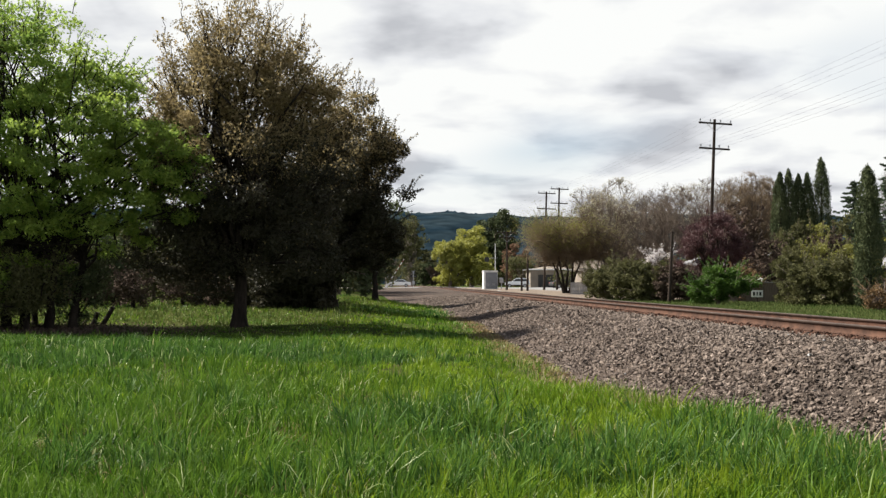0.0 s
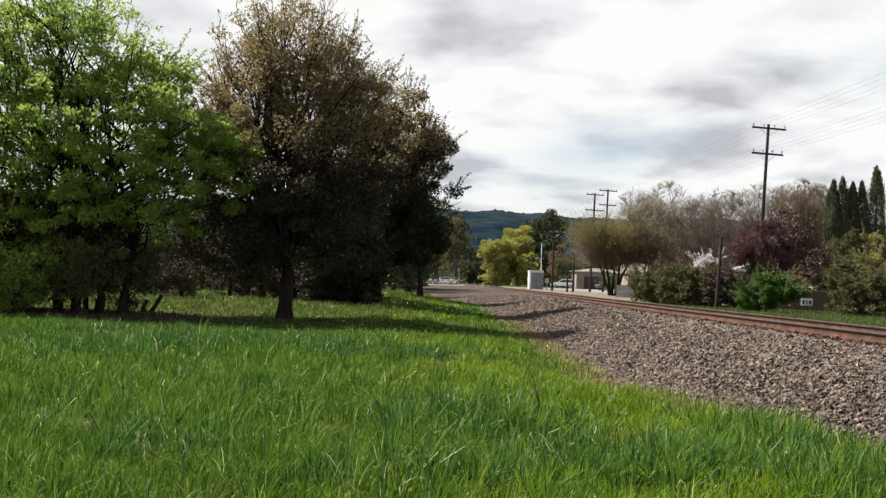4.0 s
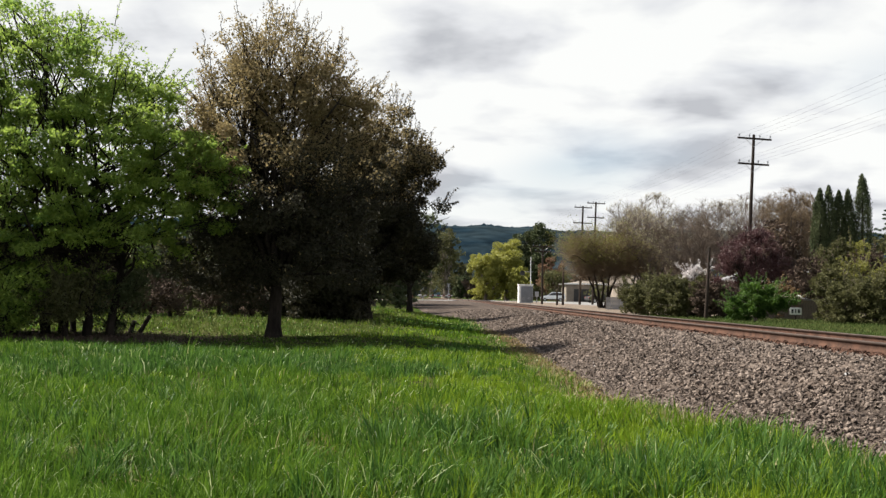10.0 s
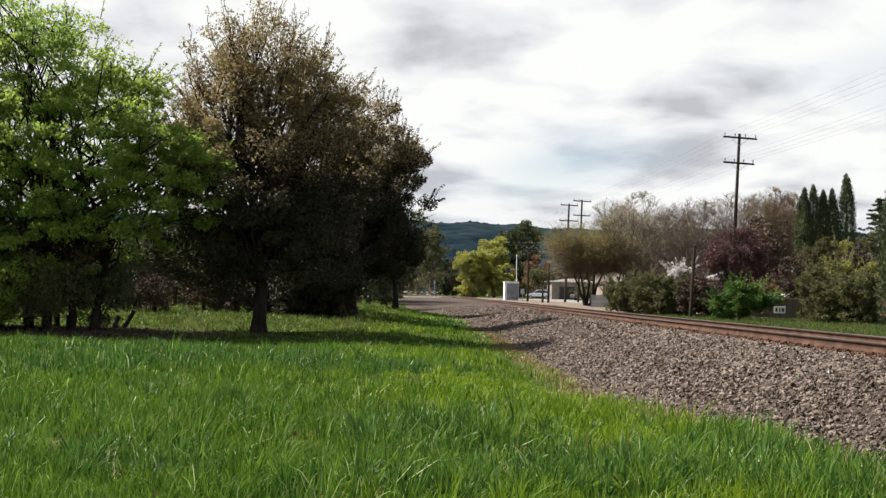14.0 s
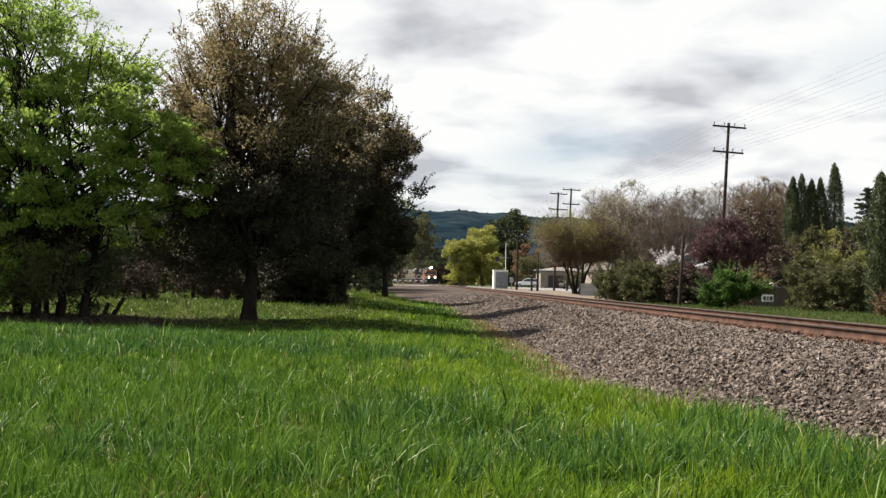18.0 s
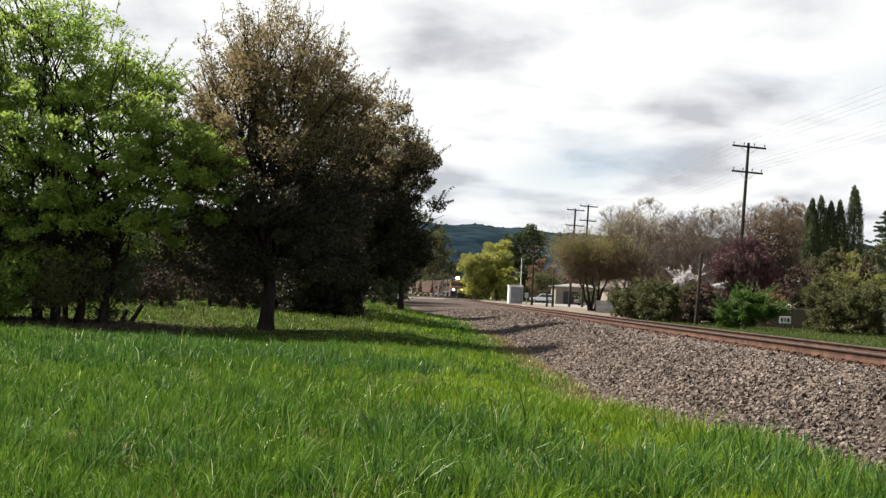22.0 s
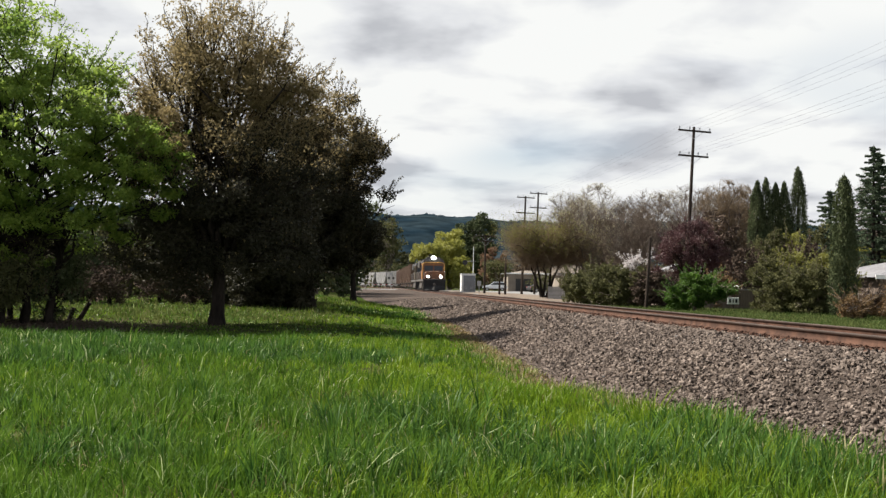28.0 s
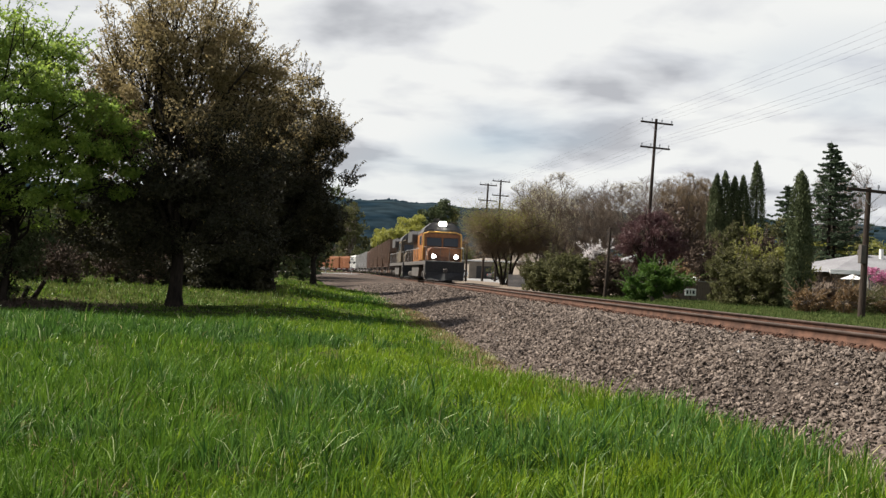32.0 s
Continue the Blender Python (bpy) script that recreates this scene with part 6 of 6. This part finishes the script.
# ---------------------------------------------------------------- grass
def blades(rng, X, Y, height, width, fwd, rungs=((0.0, 1.0), (0.55, 0.8))):
    """Tapered blades that bend over: some rungs and a tip. fwd: how far each one leans, in blade lengths."""
    n, k = len(X), len(rungs)
    Z = ground_z(X, Y) - 0.02
    a = rng.random(n) * 2 * math.pi
    side = np.stack([np.cos(a), np.sin(a)], 1)
    V = np.zeros((n, 2 * k + 1, 3))
    d = np.linalg.norm(fwd, axis=1)
    droop = np.minimum(0.65, 0.5 * d)
    for i, (t, w) in enumerate(rungs):
        c = np.stack([X + fwd[:, 0] * height * t * t, Y + fwd[:, 1] * height * t * t, Z + height * t * (1 - droop * t * t)], 1)
        s = np.concatenate([side, np.zeros((n, 1))], 1) * (width * w)[:, None] * 0.5
        V[:, 2 * i], V[:, 2 * i + 1] = c - s, c + s
    V[:, 2 * k] = np.stack([X + fwd[:, 0] * height, Y + fwd[:, 1] * height, Z + height * (1 - droop)], 1)
    f = []
    for i in range(k - 1):
        f += [(2 * i, 2 * i + 1, 2 * i + 3), (2 * i, 2 * i + 3, 2 * i + 2)]
    f = np.array(f + [(2 * k - 2, 2 * k - 1, 2 * k)])
    return V.reshape(-1, 3), (np.arange(n)[:, None, None] * (2 * k + 1) + f[None]).reshape(-1, 3)


FINE = ((0.0, 1.0), (0.4, 0.95), (0.75, 0.6))
WEEDS = [(-4.0, 21.0, 2.8, 2.0), (-2.0, 20.2, 1.8, 1.2), (-7.4, 19.0, 2.8, 1.6), (-8.0, 23.0, 2.6, 1.4), (-0.2, 28.5, 1.0, 1.6), (0.15, 11.2, 1.3, 1.1), (1.7, 9.2, 1.3, 0.9), (3.1, 9.6, 0.7, 1.4), (-2.6, 9.6, 0.9, 0.7), (-0.6, 8.2, 0.8, 0.5), (-0.4, 45.0, 1.6, 3.5)]


def tall_patch(x, y):
    """How much taller, darker weeds grow at a place, 0 to 1."""
    v = np.zeros(np.shape(x))
    for cx, cy, ax, ay in WEEDS:
        v = np.maximum(v, np.exp(-(((x - cx) / ax) ** 2 + ((y - cy) / ay) ** 2)))
    return np.clip(v * (0.75 + 0.5 * wobble(x * 2.1, y * 2.1, 5)) + 0.10 + 0.14 * wobble(x * 0.8, y * 0.8, 7), 0, 1)


def tussock_field(rng, y0, y1, tufts, per, wide, spread):
    """Tufts of blades that fan out from their centres. Gives places, leans, tuft numbers and the distance from the ballast."""
    n = int((y1 - y0) * 2 * wide * tufts)
    cx, cy = rng.uniform(-wide, wide, n), rng.uniform(y0, y1, n)
    k = (cx < track_x(cy) + edge_d(cy) + 0.2) & (cx > -0.50 * cy - 0.8) & (cx < 0.40 * cy + 1.2)
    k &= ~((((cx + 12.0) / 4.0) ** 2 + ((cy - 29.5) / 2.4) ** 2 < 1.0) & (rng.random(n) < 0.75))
    cx, cy = cx[k], cy[k]
    n = len(cx)
    num = np.repeat(np.arange(n), per)
    off = rng.normal(size=(n * per, 2)) * spread * (0.5 + rng.random(n))[num][:, None]
    wind = np.array([0.04, -0.03]) + 0.17 * rng.normal(size=(n, 2))
    lean = off / spread * 0.20 + wind[num] + 0.15 * rng.normal(size=(n * per, 2))
    X, Y = cx[num] + off[:, 0], cy[num] + off[:, 1]
    return X, Y, lean, num, cx, cy


grng = np.random.default_rng(23)
for nm, y0, y1, tufts, per, wide, spread, hh, ww in (("near_grass", 5.2, 9.5, 76, 22, 6, 0.060, 0.29, 0.0115), ("near_grass", 9.5, 16, 46, 20, 9.5, 0.075, 0.29, 0.0150), ("field_grass", 16, 28, 22, 18, 16, 0.11, 0.23, 0.019), ("field_grass", 28, 64, 6, 14, 32, 0.2, 0.20, 0.036)):
    X, Y, lean, num, cx, cy = tussock_field(grng, y0, y1, tufts, per, wide, spread)
    n = len(cx)
    pt = tall_patch(cx, cy)
    E2 = track_x(cy) + edge_d(cy) + 0.2 - cx
    edge = np.exp(-np.maximum(E2, 0) / 0.8)
    band = np.exp(-((E2 - 2.2) / 2.4) ** 2) * smoothstep(4, 8, cy) * (1 - 0.5 * smoothstep(26, 34, cy)) + 0.16 * (wobble(cx * 0.9, cy * 0.6, 11) > 0.1)
    u = grng.random(n)
    kind = np.where(grng.random(n) < np.clip(pt * 2.2 - 0.30, 0, np.where(cy < 14, 0.62, 0.95)), 1, np.where(u < 0.8 * band, 2, 0))
    tuft_h = hh * np.exp(0.28 * grng.normal(size=n)) * (0.85 + 0.25 * wobble(cx * 2.3, cy * 2.3, 9)) * (1 + np.where(cy < 15, 0.95, 0.45) * pt) * np.where(kind == 2, 0.8, 1.0) * (1 - 0.4 * edge * (cy > 11))
    # shorter grass where the trees' shadow lies, so the dark ground shows
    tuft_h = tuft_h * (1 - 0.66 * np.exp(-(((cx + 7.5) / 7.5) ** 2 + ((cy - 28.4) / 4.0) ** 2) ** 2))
    hgt = tuft_h[num] * (0.40 + 0.7 * grng.random(len(X)))
    wid = ww * (0.55 + 0.8 * grng.random(len(X))) * np.where(kind == 1, 1.3, 1.0)[num]
    kb = kind[num]
    r = grng.random(len(X))
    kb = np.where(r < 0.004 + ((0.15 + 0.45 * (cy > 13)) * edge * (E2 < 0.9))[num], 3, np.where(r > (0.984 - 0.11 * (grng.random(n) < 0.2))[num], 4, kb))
    pale_ = (0.75 * smoothstep(26, 33, cy) * smoothstep(-1.0, -3.5, cx))[num]
    kb = np.where((kb == 0) & (grng.random(len(X)) < pale_), 5, kb)
    lean = lean * np.where(kb == 4, 1.6, 1.0)[:, None]
    hgt, wid = hgt * np.where(kb == 4, 0.98, 1.0), wid * np.where(kb == 4, 0.95, 1.0)
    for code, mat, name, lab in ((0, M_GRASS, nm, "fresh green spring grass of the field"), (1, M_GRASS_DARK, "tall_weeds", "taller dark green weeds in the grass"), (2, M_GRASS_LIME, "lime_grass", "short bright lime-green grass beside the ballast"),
                                 (3, M_GRASS_DRY, "dry_grass", "pale dry stems among the green grass"), (5, M_GRASS_OLIVE, "olive_grass", "pale olive grass at the back of the field"), (4, M_GRASS_GLINT, "bent_grass", "bent blades tinted pale as sun glints in the grass")):
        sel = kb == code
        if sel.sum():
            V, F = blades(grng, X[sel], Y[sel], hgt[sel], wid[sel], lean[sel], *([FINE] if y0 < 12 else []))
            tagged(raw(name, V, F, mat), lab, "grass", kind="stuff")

# straw along the foot of the ballast, and dead stems in the field
n = 14000
Y = 8.5 + 34 * grng.random(n) ** 1.4
X = track_x(Y) + edge_d(Y) + 0.05 + 0.26 * grng.normal(size=n) + 0.12 * wobble(Y * 1.3, Y * 0.7, 3)
k = (X < 0.47 * Y + 0.6) & (wobble(X * 3, Y * 1.2, 6) > -0.45)
X, Y = X[k], Y[k]
V, F = blades(grng, X, Y, 0.11 * (0.4 + grng.random(len(X))) * (1 + 0.01 * Y), 0.013 * (0.7 + 0.6 * grng.random(len(X))) * (1 + 0.03 * Y), grng.normal(size=(len(X), 2)) * 0.9)
tagged(raw("straw_strip", V, F, M_STRAW), "tan dry straw along the foot of the ballast", "dry grass", kind="stuff")
n = 4500
cx, cy = grng.uniform(-5, 2.5, 40), grng.uniform(6.5, 15, 40)
num = grng.integers(0, 40, n)
X, Y = cx[num] + 0.22 * grng.normal(size=n), cy[num] + 0.22 * grng.normal(size=n)
k = X < track_x(Y) + edge_d(Y)
X, Y = X[k], Y[k]
V, F = blades(grng, X, Y, 0.26 * (0.4 + 0.8 * grng.random(len(X))), 0.010 * (0.7 + 0.6 * grng.random(len(X))), grng.normal(size=(len(X), 2)) * 0.6)
tagged(raw("dead_stems", V, F, M_DEADSTEM), "reddish-brown dead stems in patches among the grass", "dry grass", kind="stuff")

# dead leaves, their brown kept dark to deepen the shade below the tree
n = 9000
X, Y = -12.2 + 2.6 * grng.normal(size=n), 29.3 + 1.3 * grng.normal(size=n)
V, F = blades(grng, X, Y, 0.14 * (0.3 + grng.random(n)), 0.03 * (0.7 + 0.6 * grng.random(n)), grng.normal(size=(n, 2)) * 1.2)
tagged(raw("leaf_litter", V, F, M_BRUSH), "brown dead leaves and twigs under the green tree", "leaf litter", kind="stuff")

# verge beyond the track
n = 45000
Y = grng.uniform(18, 62, n)
X = track_x(Y) + 3.4 + 15 * grng.random(n)
k = (X < 0.56 * Y + 3) & (X > 0.15 * Y)
X, Y = X[k], Y[k]
V, F = blades(grng, X, Y, 0.17 * (0.4 + grng.random(len(X))), 0.022 * (0.7 + 0.6 * grng.random(len(X))), grng.normal(size=(len(X), 2)) * 0.4)
tagged(raw("verge_grass", V, F, M_GRASS_VERGE), "olive and straw grass of the far verge", "grass", kind="stuff")

motions()
